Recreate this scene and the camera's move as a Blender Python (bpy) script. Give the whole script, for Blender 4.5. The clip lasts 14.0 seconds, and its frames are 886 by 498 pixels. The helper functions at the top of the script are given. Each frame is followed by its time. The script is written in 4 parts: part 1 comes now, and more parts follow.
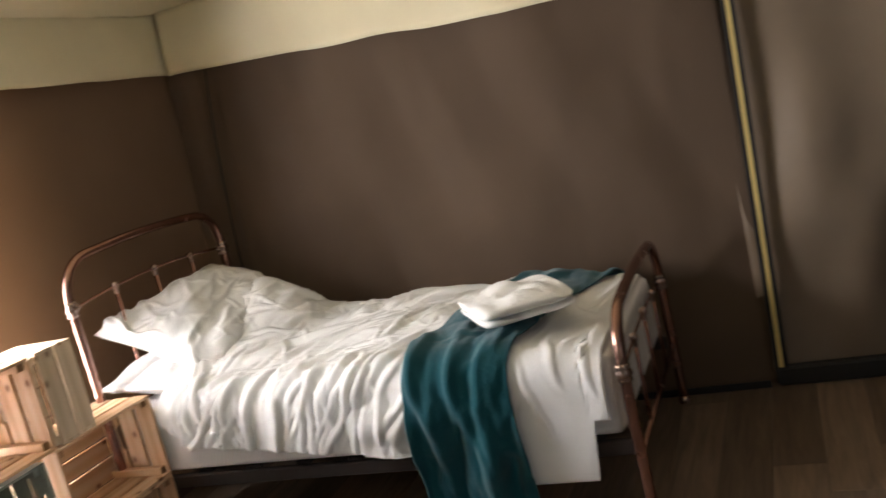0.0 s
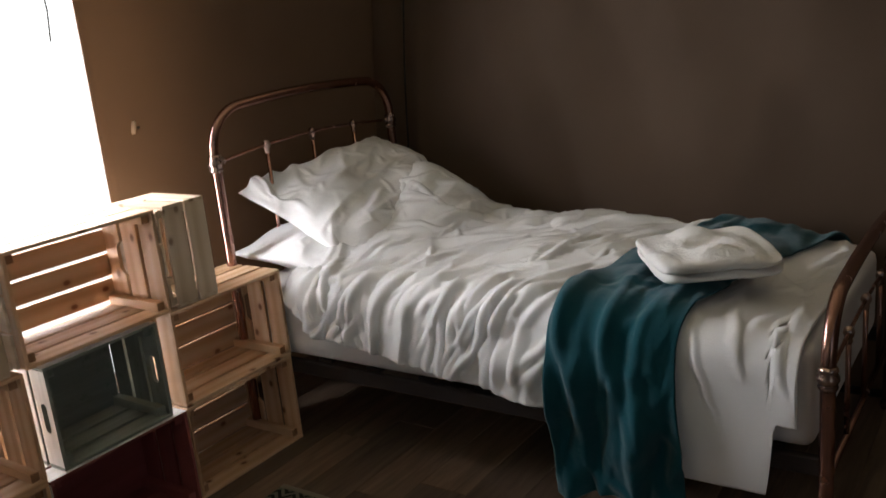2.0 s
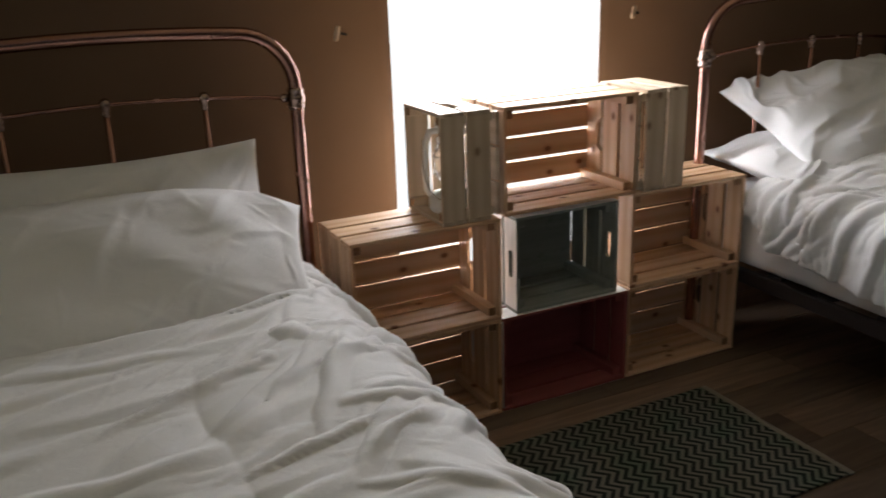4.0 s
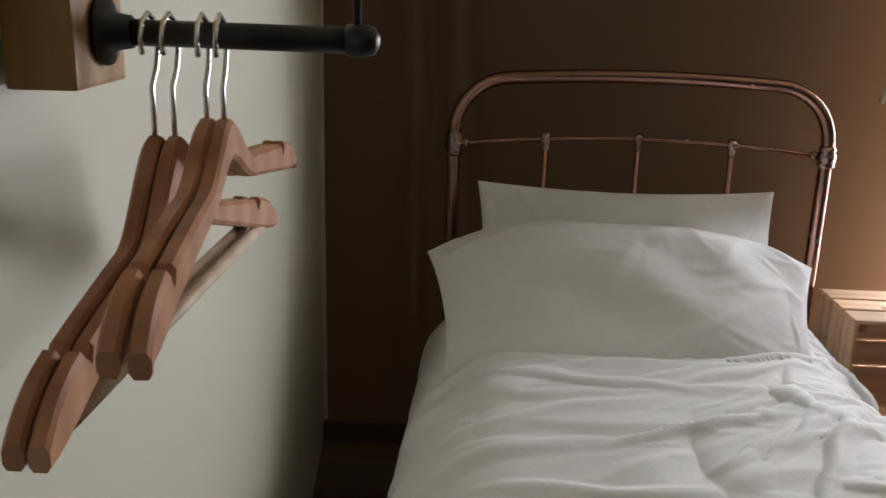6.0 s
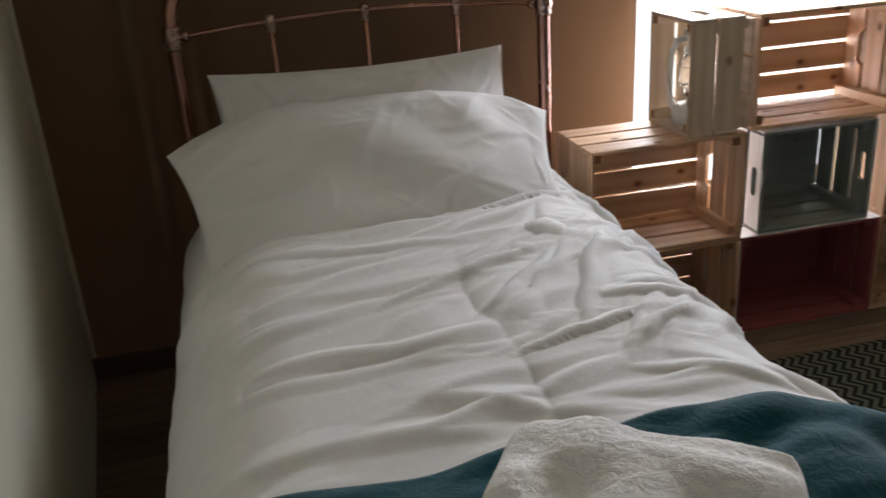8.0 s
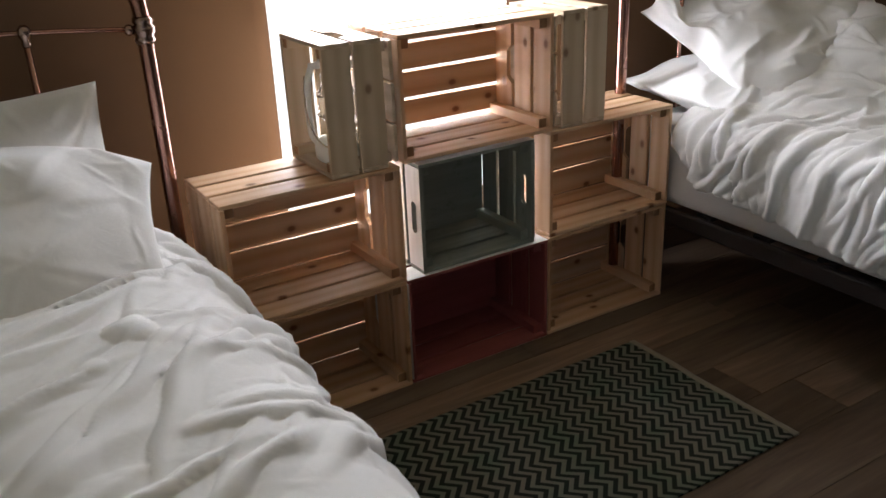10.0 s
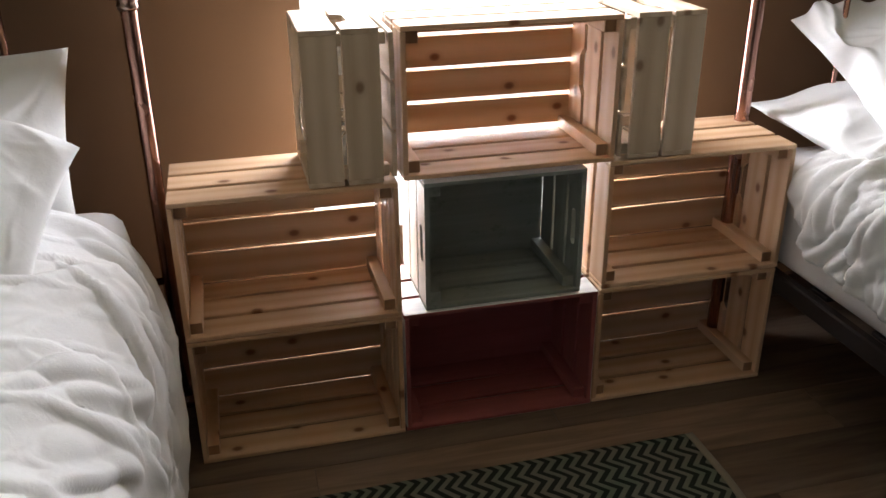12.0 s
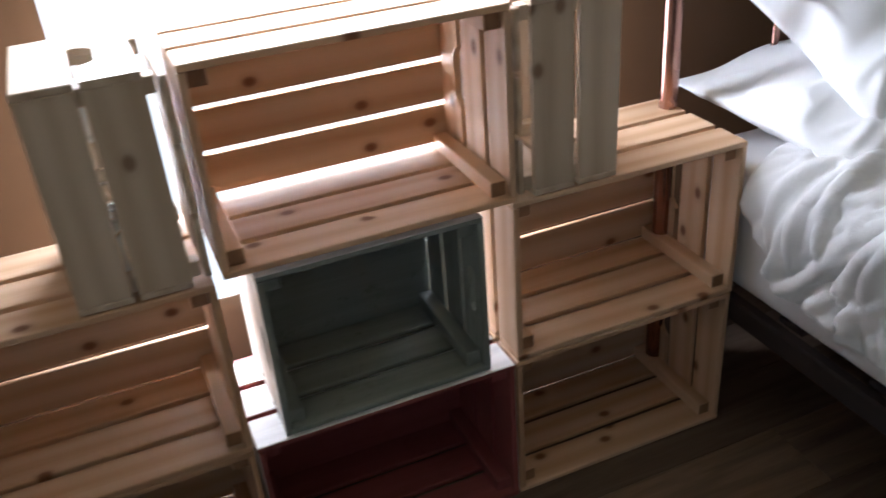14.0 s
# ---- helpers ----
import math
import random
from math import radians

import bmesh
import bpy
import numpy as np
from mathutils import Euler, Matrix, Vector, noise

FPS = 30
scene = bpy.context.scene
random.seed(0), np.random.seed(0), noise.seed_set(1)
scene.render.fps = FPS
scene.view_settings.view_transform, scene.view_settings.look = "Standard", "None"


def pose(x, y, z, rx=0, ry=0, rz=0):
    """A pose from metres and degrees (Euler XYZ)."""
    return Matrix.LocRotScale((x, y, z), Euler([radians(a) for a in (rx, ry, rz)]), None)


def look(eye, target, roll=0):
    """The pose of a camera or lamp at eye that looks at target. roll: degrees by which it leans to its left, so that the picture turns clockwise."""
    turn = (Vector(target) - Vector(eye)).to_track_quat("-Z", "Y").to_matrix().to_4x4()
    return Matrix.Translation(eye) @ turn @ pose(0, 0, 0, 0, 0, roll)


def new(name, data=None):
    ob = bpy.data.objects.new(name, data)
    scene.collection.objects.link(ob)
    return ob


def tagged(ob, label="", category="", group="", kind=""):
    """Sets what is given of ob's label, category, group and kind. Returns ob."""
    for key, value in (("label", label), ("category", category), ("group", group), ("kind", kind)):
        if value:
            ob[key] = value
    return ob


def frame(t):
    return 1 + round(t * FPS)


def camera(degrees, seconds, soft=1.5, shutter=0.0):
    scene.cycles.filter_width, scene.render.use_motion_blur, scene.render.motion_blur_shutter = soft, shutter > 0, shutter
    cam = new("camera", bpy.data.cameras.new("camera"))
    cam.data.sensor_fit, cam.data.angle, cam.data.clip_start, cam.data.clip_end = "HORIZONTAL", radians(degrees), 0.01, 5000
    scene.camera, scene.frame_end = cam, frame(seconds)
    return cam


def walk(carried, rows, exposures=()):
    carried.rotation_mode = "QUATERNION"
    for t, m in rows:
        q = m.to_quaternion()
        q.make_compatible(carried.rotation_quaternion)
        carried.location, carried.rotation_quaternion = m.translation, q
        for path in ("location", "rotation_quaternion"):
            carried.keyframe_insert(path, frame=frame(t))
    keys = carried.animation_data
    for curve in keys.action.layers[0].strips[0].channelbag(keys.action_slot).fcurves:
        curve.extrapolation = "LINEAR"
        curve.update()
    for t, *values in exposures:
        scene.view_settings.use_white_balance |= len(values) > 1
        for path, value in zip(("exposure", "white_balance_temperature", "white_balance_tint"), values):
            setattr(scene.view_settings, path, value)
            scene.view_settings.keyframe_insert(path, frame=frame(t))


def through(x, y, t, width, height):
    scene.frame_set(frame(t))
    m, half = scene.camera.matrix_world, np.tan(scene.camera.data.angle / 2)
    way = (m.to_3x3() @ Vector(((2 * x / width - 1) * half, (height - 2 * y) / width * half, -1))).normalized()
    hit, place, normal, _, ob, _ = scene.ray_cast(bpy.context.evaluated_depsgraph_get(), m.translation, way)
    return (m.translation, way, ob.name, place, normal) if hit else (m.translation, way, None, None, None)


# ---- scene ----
cam = camera(53.5, 14.0, 1.5, 0.3)
PATH = [
    (0, (-1.048, -2.265, 1.399), (0.776, -1.513, 1.07), -13.9),
    (0.5, (-0.969, -2.179, 1.411), (0.727, -1.174, 1.074), -9.5),
    (1, (-0.844, -2.134, 1.393), (0.789, -1.048, 0.998), -8.2),
    (1.5, (-0.713, -2.09, 1.425), (0.899, -0.979, 1.017), -6.7),
    (2, (-0.617, -2.102, 1.398), (0.957, -0.983, 0.879), -5.7),
    (2.5, (-0.588, -2.12, 1.358), (0.901, -0.921, 0.773), -4.2),
    (3, (-0.646, -2.106, 1.351), (0.657, -0.713, 0.75), -3.3),
    (3.5, (-0.695, -2.08, 1.334), (0.38, -0.509, 0.72), -2.0),
    (4, (-0.724, -2.082, 1.336), (0.095, -0.373, 0.7), -2.0),
    (4.2, (-0.739, -2.091, 1.335), (-0.014, -0.338, 0.702), -2.0),
    (6.3, (-0.891, -2.089, 1.35), (-1.048, -0.172, 0.803), 1.6),
    (6.5, (-0.893, -2.086, 1.345), (-1.039, -0.176, 0.773), 1.2),
    (7, (-0.889, -2.086, 1.332), (-0.901, -0.195, 0.68), -0.5),
    (7.5, (-0.886, -2.093, 1.267), (-0.701, -0.233, 0.555), -2.8),
    (8, (-0.865, -2.079, 1.281), (-0.47, -0.27, 0.526), -3.8),
    (8.5, (-0.849, -2.034, 1.28), (-0.167, -0.308, 0.536), -4.1),
    (9, (-0.775, -1.971, 1.287), (0.136, -0.355, 0.54), -3.7),
    (9.2, (-0.739, -1.946, 1.285), (0.234, -0.366, 0.538), -2.9),
    (11.3, (-0.027, -1.644, 1.265), (0.623, 0.049, 0.421), -0.8),
    (11.5, (0.043, -1.652, 1.263), (0.594, 0.078, 0.423), -0.2),
    (12, (0.138, -1.657, 1.245), (0.577, 0.107, 0.409), -0.5),
    (12.5, (0.176, -1.595, 1.243), (0.677, 0.143, 0.39), -2.3),
    (13, (0.214, -1.443, 1.243), (0.757, 0.267, 0.36), -2.2),
    (13.5, (0.233, -1.275, 1.244), (0.743, 0.415, 0.304), -4.2),
    (14, (0.377, -1.102, 1.249), (1.002, 0.519, 0.258), -4.7),
]
EXPOSURES = [(0.0, 0.45, 6550, 10), (0.5, -0.3, 6350, 10), (1.5, -0.58, 6300, 10), (3.0, -0.6, 6300, 10), (4.2, -0.86, 6250, 10), (6.3, -0.18, 6000, 10), (7.5, -0.27, 5950, 10), (9.0, -0.58, 6000, 10), (11.3, -0.35, 6200, 10), (12.5, -0.3, 6150, 10), (13.5, -0.3, 6150, 10), (14.0, -0.4, 5500, 10)]
walk(cam, [(t, look(eye, target, roll)) for t, eye, target, roll in PATH], EXPOSURES)

# ------------------------------------------------------------------ light
# Bright hazy sky outside the tent window, fill light from an assumed entrance behind.
SUN_WAY = Vector((0.42, -0.45, -0.85)).normalized()
world = bpy.data.worlds.new("sky")
scene.world = world
world.use_nodes = True
wn = world.node_tree.nodes
sky = wn.new("ShaderNodeTexSky")
sky.sky_type = "NISHITA"
sky.sun_disc = False
sky.sun_elevation = math.asin(-SUN_WAY.z)
sky.sun_rotation = math.atan2(-SUN_WAY.x, -SUN_WAY.y)
world.node_tree.links.new(sky.outputs[0], wn["Background"].inputs[0])
wn["Background"].inputs[1].default_value = 0.12

sun_data = bpy.data.lights.new("sun", "SUN")
sun_data.energy, sun_data.angle, sun_data.color = 1.2, radians(14), (1.0, 0.97, 0.92)
new("sun", sun_data).matrix_world = look((0, 0, 0), SUN_WAY)


def area_lamp(name, eye, target, sx, sy, watts, color):
    d = bpy.data.lights.new(name, "AREA")
    d.shape, d.size, d.size_y, d.energy, d.color = "RECTANGLE", sx, sy, watts, color
    ob = new(name, d)
    ob.matrix_world = look(eye, target)
    return ob


# Sky light just outside the window opening, wider than it to backlight the canvas.
area_lamp("window_daylight", (0.715, 0.66, 1.05), (0.715, -3.0, 1.05), 1.35, 1.5, 184.0, (1.0, 0.97, 0.98))
# Added fill light in a wide, unseen entrance assumed behind the camera.
area_lamp("entrance_fill", (-1.9, -4.58, 1.25), (-1.0, 0.0, 1.1), 1.6, 1.9, 3.9, (1.0, 0.94, 0.88))

# ------------------------------------------------------------------ materials
def mat(name):
    m = bpy.data.materials.new(name)
    m.use_nodes = True
    return m, m.node_tree.nodes, m.node_tree.links, m.node_tree.nodes["Principled BSDF"]


def node(nodes, kind, **inputs):
    n = nodes.new(kind)
    for k, v in inputs.items():
        n.inputs[k.replace("_", " ")].default_value = v
    return n


def mapped(nodes, links, scale=(1, 1, 1), rotation=(0, 0, 0), source="Object"):
    co = nodes.new("ShaderNodeTexCoord")
    mp = nodes.new("ShaderNodeMapping")
    mp.inputs["Scale"].default_value = scale
    mp.inputs["Rotation"].default_value = rotation
    links.new(co.outputs[source], mp.inputs["Vector"])
    return mp


def ramp(nodes, links, fac, stops):
    r = nodes.new("ShaderNodeValToRGB")
    while len(r.color_ramp.elements) < len(stops):
        r.color_ramp.elements.new(0.5)
    for e, (p, c) in zip(r.color_ramp.elements, stops):
        e.position, e.color = p, (*c, 1)
    links.new(fac, r.inputs[0])
    return r


def bump(nodes, links, height, bsdf, strength, distance=0.002, chain=None):
    b = nodes.new("ShaderNodeBump")
    b.inputs["Strength"].default_value = strength
    b.inputs["Distance"].default_value = distance
    links.new(height, b.inputs["Height"])
    if chain:
        links.new(chain.outputs[0], b.inputs["Normal"])
    links.new(b.outputs[0], bsdf.inputs["Normal"])
    return b


def mix(nodes, links, fac, a, b, blend="MIX"):
    n = nodes.new("ShaderNodeMix")
    n.data_type, n.blend_type = "RGBA", blend
    for sock, v in ((n.inputs[0], fac), (n.inputs[6], a), (n.inputs[7], b)):
        if isinstance(v, (int, float)):
            sock.default_value = v
        elif isinstance(v, tuple):
            sock.default_value = (*v, 1)
        else:
            links.new(v, sock)
    return n.outputs[2]


def math_node(nodes, links, op, a, b=0.0, c=0.0):
    n = nodes.new("ShaderNodeMath")
    n.operation = op
    for sock, v in zip(n.inputs, (a, b, c)):
        if isinstance(v, (int, float)):
            sock.default_value = v
        else:
            links.new(v, sock)
    return n.outputs[0]


def wood_material(name, dark, mid, light, knots=0.8, rough=0.55, paint=None, paint_cover=0.0):
    """Board wood: grain runs along the board's own x; each board has its own offset and tint."""
    m, n, l, p = mat(name)
    info = n.new("ShaderNodeObjectInfo")
    co = n.new("ShaderNodeTexCoord")
    off = n.new("ShaderNodeVectorMath")
    off.operation = "MULTIPLY_ADD"
    rnd = n.new("ShaderNodeCombineXYZ")
    for k in range(3):
        l.new(info.outputs["Random"], rnd.inputs[k])
    l.new(rnd.outputs[0], off.inputs[0])
    off.inputs[1].default_value = (17.0, 31.0, 11.0)
    l.new(co.outputs["Object"], off.inputs[2])
    mp = n.new("ShaderNodeMapping")
    mp.inputs["Scale"].default_value = (1.6, 22, 22)
    l.new(off.outputs[0], mp.inputs[0])
    warp = node(n, "ShaderNodeTexNoise", Scale=5.0, Detail=2.0)
    l.new(off.outputs[0], warp.inputs["Vector"])
    grain = node(n, "ShaderNodeTexNoise", Scale=1.6, Detail=5.0, Roughness=0.55, Distortion=0.6)
    l.new(mp.outputs[0], grain.inputs["Vector"])
    rings = n.new("ShaderNodeTexWave")
    rings.bands_direction = "Y"
    rings.inputs["Scale"].default_value = 0.32
    rings.inputs["Distortion"].default_value = 5.0
    rings.inputs["Detail"].default_value = 2.0
    rings.inputs["Detail Scale"].default_value = 0.6
    l.new(mp.outputs[0], rings.inputs["Vector"])
    fac = math_node(n, l, "MULTIPLY_ADD", rings.outputs["Fac"], 0.35, math_node(n, l, "MULTIPLY", grain.outputs["Fac"], 0.65))
    base = ramp(n, l, fac, [(0.2, dark), (0.5, mid), (0.8, light)]).outputs[0]
    # knots
    mk = n.new("ShaderNodeMapping")
    mk.inputs["Scale"].default_value = (7.5, 10.5, 1)
    l.new(off.outputs[0], mk.inputs[0])
    vor = node(n, "ShaderNodeTexVoronoi", Scale=1.0, Randomness=1.0)
    vor.voronoi_dimensions = "2D"
    l.new(mk.outputs[0], vor.inputs["Vector"])
    sep = n.new("ShaderNodeSeparateColor")
    l.new(vor.outputs["Color"], sep.inputs[0])
    pick = math_node(n, l, "GREATER_THAN", sep.outputs[0], 0.60)
    kn = ramp(n, l, vor.outputs["Distance"], [(0.045, (1, 1, 1)), (0.075, (0.75, 0.75, 0.75)), (0.11, (0.2, 0.2, 0.2)), (0.19, (0, 0, 0))]).outputs[0]
    kfac = math_node(n, l, "MULTIPLY", math_node(n, l, "MULTIPLY", kn, pick), knots)
    col = mix(n, l, kfac, base, (dark[0] * 0.38, dark[1] * 0.28, dark[2] * 0.22))
    tint = ramp(n, l, info.outputs["Random"], [(0.0, (0.86, 0.83, 0.80)), (1.0, (1.06, 1.04, 1.02))]).outputs[0]
    col = mix(n, l, 1.0, col, tint, "MULTIPLY")
    if paint:
        wear = node(n, "ShaderNodeTexNoise", Scale=26.0, Detail=6.0, Roughness=0.7)
        l.new(off.outputs[0], wear.inputs["Vector"])
        cover = ramp(n, l, wear.outputs["Fac"], [(0.30, (1 - (1 - paint_cover),) * 3), (0.42, (1, 1, 1))]).outputs[0]
        streak = ramp(n, l, grain.outputs["Fac"], [(0.2, tuple(c * 0.75 for c in paint)), (0.8, tuple(c * 1.15 for c in paint))]).outputs[0]
        col = mix(n, l, cover, col, streak)
    l.new(col, p.inputs["Base Color"])
    p.inputs["Roughness"].default_value = rough
    p.inputs["Specular IOR Level"].default_value = 0.3
    bump(n, l, fac, p, 0.25, 0.0015)
    return m


def cloth_material(name, color, weave=900.0, fuzz=0.0, rough=0.9, vary=0.06, sheen=0.15, through=0.0, glow=None):
    m, n, l, p = mat(name)
    mp = mapped(n, l)
    big = node(n, "ShaderNodeTexNoise", Scale=3.0, Detail=4.0)
    l.new(mp.outputs[0], big.inputs["Vector"])
    col = ramp(n, l, big.outputs["Fac"], [(0.3, tuple(c * (1 - vary) for c in color)), (0.7, tuple(min(1, c * (1 + vary)) for c in color))])
    l.new(col.outputs[0], p.inputs["Base Color"])
    p.inputs["Roughness"].default_value = rough
    p.inputs["Specular IOR Level"].default_value = 0.15
    p.inputs["Sheen Weight"].default_value = sheen
    fine = node(n, "ShaderNodeTexNoise", Scale=weave, Detail=2.0)
    l.new(mp.outputs[0], fine.inputs["Vector"])
    crease = node(n, "ShaderNodeTexNoise", Scale=38.0, Detail=5.0, Roughness=0.65, Distortion=1.2)
    l.new(mp.outputs[0], crease.inputs["Vector"])
    first = bump(n, l, crease.outputs["Fac"], p, 0.20 + fuzz, 0.004 + 0.01 * fuzz)
    bump(n, l, fine.outputs["Fac"], p, 0.15 + fuzz, 0.0006 + 0.003 * fuzz, first)
    if through:
        tr = n.new("ShaderNodeBsdfTranslucent")
        if glow:
            tr.inputs[0].default_value = (*glow, 1)
        else:
            l.new(col.outputs[0], tr.inputs[0])
        ms = n.new("ShaderNodeMixShader")
        ms.inputs[0].default_value = through
        l.new(p.outputs[0], ms.inputs[1])
        l.new(tr.outputs[0], ms.inputs[2])
        l.new(ms.outputs[0], n["Material Output"].inputs[0])
    return m


def metal_material(name, color, rough, dark):
    m, n, l, p = mat(name)
    mp = mapped(n, l)
    t = node(n, "ShaderNodeTexNoise", Scale=14.0, Detail=5.0)
    l.new(mp.outputs[0], t.inputs["Vector"])
    l.new(ramp(n, l, t.outputs["Fac"], [(0.3, dark), (0.65, color)]).outputs[0], p.inputs["Base Color"])
    p.inputs["Metallic"].default_value = 1.0
    r = ramp(n, l, t.outputs["Fac"], [(0.2, (rough * 0.8,) * 3), (0.8, (rough * 1.25,) * 3)])
    l.new(r.outputs[0], p.inputs["Roughness"])
    return m


def paint_material(name, color, rough=0.6, grain=60.0, strength=0.08):
    m, n, l, p = mat(name)
    mp = mapped(n, l)
    t = node(n, "ShaderNodeTexNoise", Scale=2.2, Detail=6.0)
    l.new(mp.outputs[0], t.inputs["Vector"])
    l.new(ramp(n, l, t.outputs["Fac"], [(0.3, tuple(c * 0.93 for c in color)), (0.7, color)]).outputs[0], p.inputs["Base Color"])
    p.inputs["Roughness"].default_value = rough
    f = node(n, "ShaderNodeTexNoise", Scale=grain, Detail=3.0)
    l.new(mp.outputs[0], f.inputs["Vector"])
    bump(n, l, f.outputs["Fac"], p, strength, 0.002)
    return m


PINE = wood_material("pine", (0.58, 0.355, 0.195), (0.67, 0.45, 0.28), (0.73, 0.525, 0.35), 1.0)
PALE_PINE = wood_material("pale_pine", (0.50, 0.38, 0.255), (0.59, 0.47, 0.335), (0.66, 0.545, 0.41))
END_GRAIN = wood_material("sawn_end_grain", (0.26, 0.145, 0.075), (0.33, 0.19, 0.10), (0.40, 0.25, 0.14), 0.0, 0.75)
GREEN_WOOD = wood_material("green_painted_wood", (0.10, 0.12, 0.09), (0.13, 0.17, 0.13), (0.2, 0.22, 0.17), 0.3, 0.6, (0.245, 0.268, 0.238), 0.3)
RED_WOOD = wood_material("red_painted_wood", (0.2, 0.06, 0.04), (0.22, 0.06, 0.05), (0.28, 0.08, 0.06), 0.3, 0.6, (0.30, 0.085, 0.078), 0.5)
WHITE_WOOD = wood_material("white_painted_wood", (0.6, 0.58, 0.54), (0.72, 0.70, 0.67), (0.8, 0.79, 0.77), 0.1, 0.5, (0.76, 0.75, 0.73), 0.8)
HANGER_WOOD = wood_material("hanger_wood", (0.36, 0.16, 0.075), (0.45, 0.215, 0.105), (0.53, 0.28, 0.15), 0.0, 0.38)
BLOCK_WOOD = wood_material("oiled_block_wood", (0.24, 0.13, 0.04), (0.36, 0.21, 0.08), (0.45, 0.29, 0.12), 1.0, 0.5)
CANVAS = cloth_material("brown_canvas", (0.104, 0.071, 0.050), 700.0, 0.0, 0.85, 0.10, 0.1, 0.22, (0.30, 0.205, 0.13))
LINER = cloth_material("cream_liner", (0.74, 0.66, 0.47), 700.0, 0.0, 0.9, 0.05, 0.1, 0.18)
COTTON = cloth_material("white_cotton", (0.80, 0.80, 0.80), 1400.0, 0.0, 0.85, 0.02, 0.1)
SHEET = cloth_material("white_sheet", (0.74, 0.72, 0.71), 1400.0, 0.0, 0.9, 0.03, 0.1)
TEAL = cloth_material("teal_fleece", (0.005, 0.068, 0.090), 500.0, 0.25, 0.95, 0.18, 0.25)
TERRY = cloth_material("white_terry", (0.84, 0.83, 0.81), 420.0, 0.32, 1.0, 0.03, 0.3)
COPPER = metal_material("aged_copper", (0.40, 0.225, 0.175), 0.24, (0.32, 0.175, 0.14))
NICKEL = metal_material("dull_copper_casting", (0.46, 0.34, 0.29), 0.26, (0.26, 0.18, 0.15))
STEEL = metal_material("steel_wire", (0.75, 0.74, 0.70), 0.22, (0.6, 0.58, 0.54))
FLAP = cloth_material("door_canvas", (0.20, 0.15, 0.108), 700.0, 0.0, 0.5, 0.1, 0.1)
DARK_IRON = paint_material("dark_iron", (0.020, 0.012, 0.010), 0.75)
BLACK_PIPE = paint_material("black_pipe", (0.016, 0.015, 0.015), 0.42, 180.0, 0.12)
WHITE_WALL = paint_material("white_painted_wall", (0.60, 0.585, 0.475), 0.6, 90.0, 0.06)
SKIRTING = paint_material("brown_skirting", (0.10, 0.062, 0.042), 0.5)
BLACK_TAPE = paint_material("black_webbing", (0.012, 0.011, 0.011), 0.8, 300.0, 0.3)
LANTERN_WHITE = paint_material("white_enamel", (0.80, 0.79, 0.74), 0.35)
# Yellow colour for light shining through the slit beside the door.
SLIT_LIGHT = paint_material("yellow_slit_light", (0.62, 0.47, 0.17), 0.7, 120.0, 0.3)
# Dark cords, and the shade line of the corner fold.
CORD_AND_SHADE = paint_material("dark_cord_and_fold_shade", (0.03, 0.026, 0.02), 0.9)
GREEN_STRAP = paint_material("green_strap", (0.32, 0.42, 0.16), 0.9)
GRASS = paint_material("outside_grass", (0.10, 0.16, 0.04), 1.0, 40.0, 0.5)


def glass_material():
    m, n, l, p = mat("clear_glass")
    p.inputs["Base Color"].default_value = (0.95, 0.97, 0.96, 1)
    p.inputs["Transmission Weight"].default_value = 1.0
    p.inputs["Roughness"].default_value = 0.03
    p.inputs["IOR"].default_value = 1.45
    return m


GLASS = glass_material()


def floor_material():
    m, n, l, p = mat("plank_floor")
    info = n.new("ShaderNodeObjectInfo")
    co = n.new("ShaderNodeTexCoord")
    rnd = n.new("ShaderNodeCombineXYZ")
    for k in range(3):
        l.new(info.outputs["Random"], rnd.inputs[k])
    off = n.new("ShaderNodeVectorMath")
    off.operation = "MULTIPLY_ADD"
    l.new(rnd.outputs[0], off.inputs[0])
    off.inputs[1].default_value = (23.0, 37.0, 5.0)
    l.new(co.outputs["Object"], off.inputs[2])
    mp = n.new("ShaderNodeMapping")
    mp.inputs["Scale"].default_value = (1.3, 14, 14)
    l.new(off.outputs[0], mp.inputs[0])
    g = node(n, "ShaderNodeTexNoise", Scale=2.0, Detail=7.0, Roughness=0.62, Distortion=0.8)
    l.new(mp.outputs[0], g.inputs["Vector"])
    c = ramp(n, l, g.outputs["Fac"], [(0.25, (0.09, 0.062, 0.044)), (0.5, (0.165, 0.116, 0.082)), (0.78, (0.245, 0.182, 0.132))]).outputs[0]
    tint = ramp(n, l, info.outputs["Random"], [(0.0, (0.62, 0.60, 0.58)), (0.5, (0.95, 0.95, 0.95)), (1.0, (1.35, 1.3, 1.22))]).outputs[0]
    l.new(mix(n, l, 1.0, c, tint, "MULTIPLY"), p.inputs["Base Color"])
    p.inputs["Roughness"].default_value = 0.42
    p.inputs["Specular IOR Level"].default_value = 0.35
    bump(n, l, g.outputs["Fac"], p, 0.2, 0.001)
    return m


PLANK = floor_material()


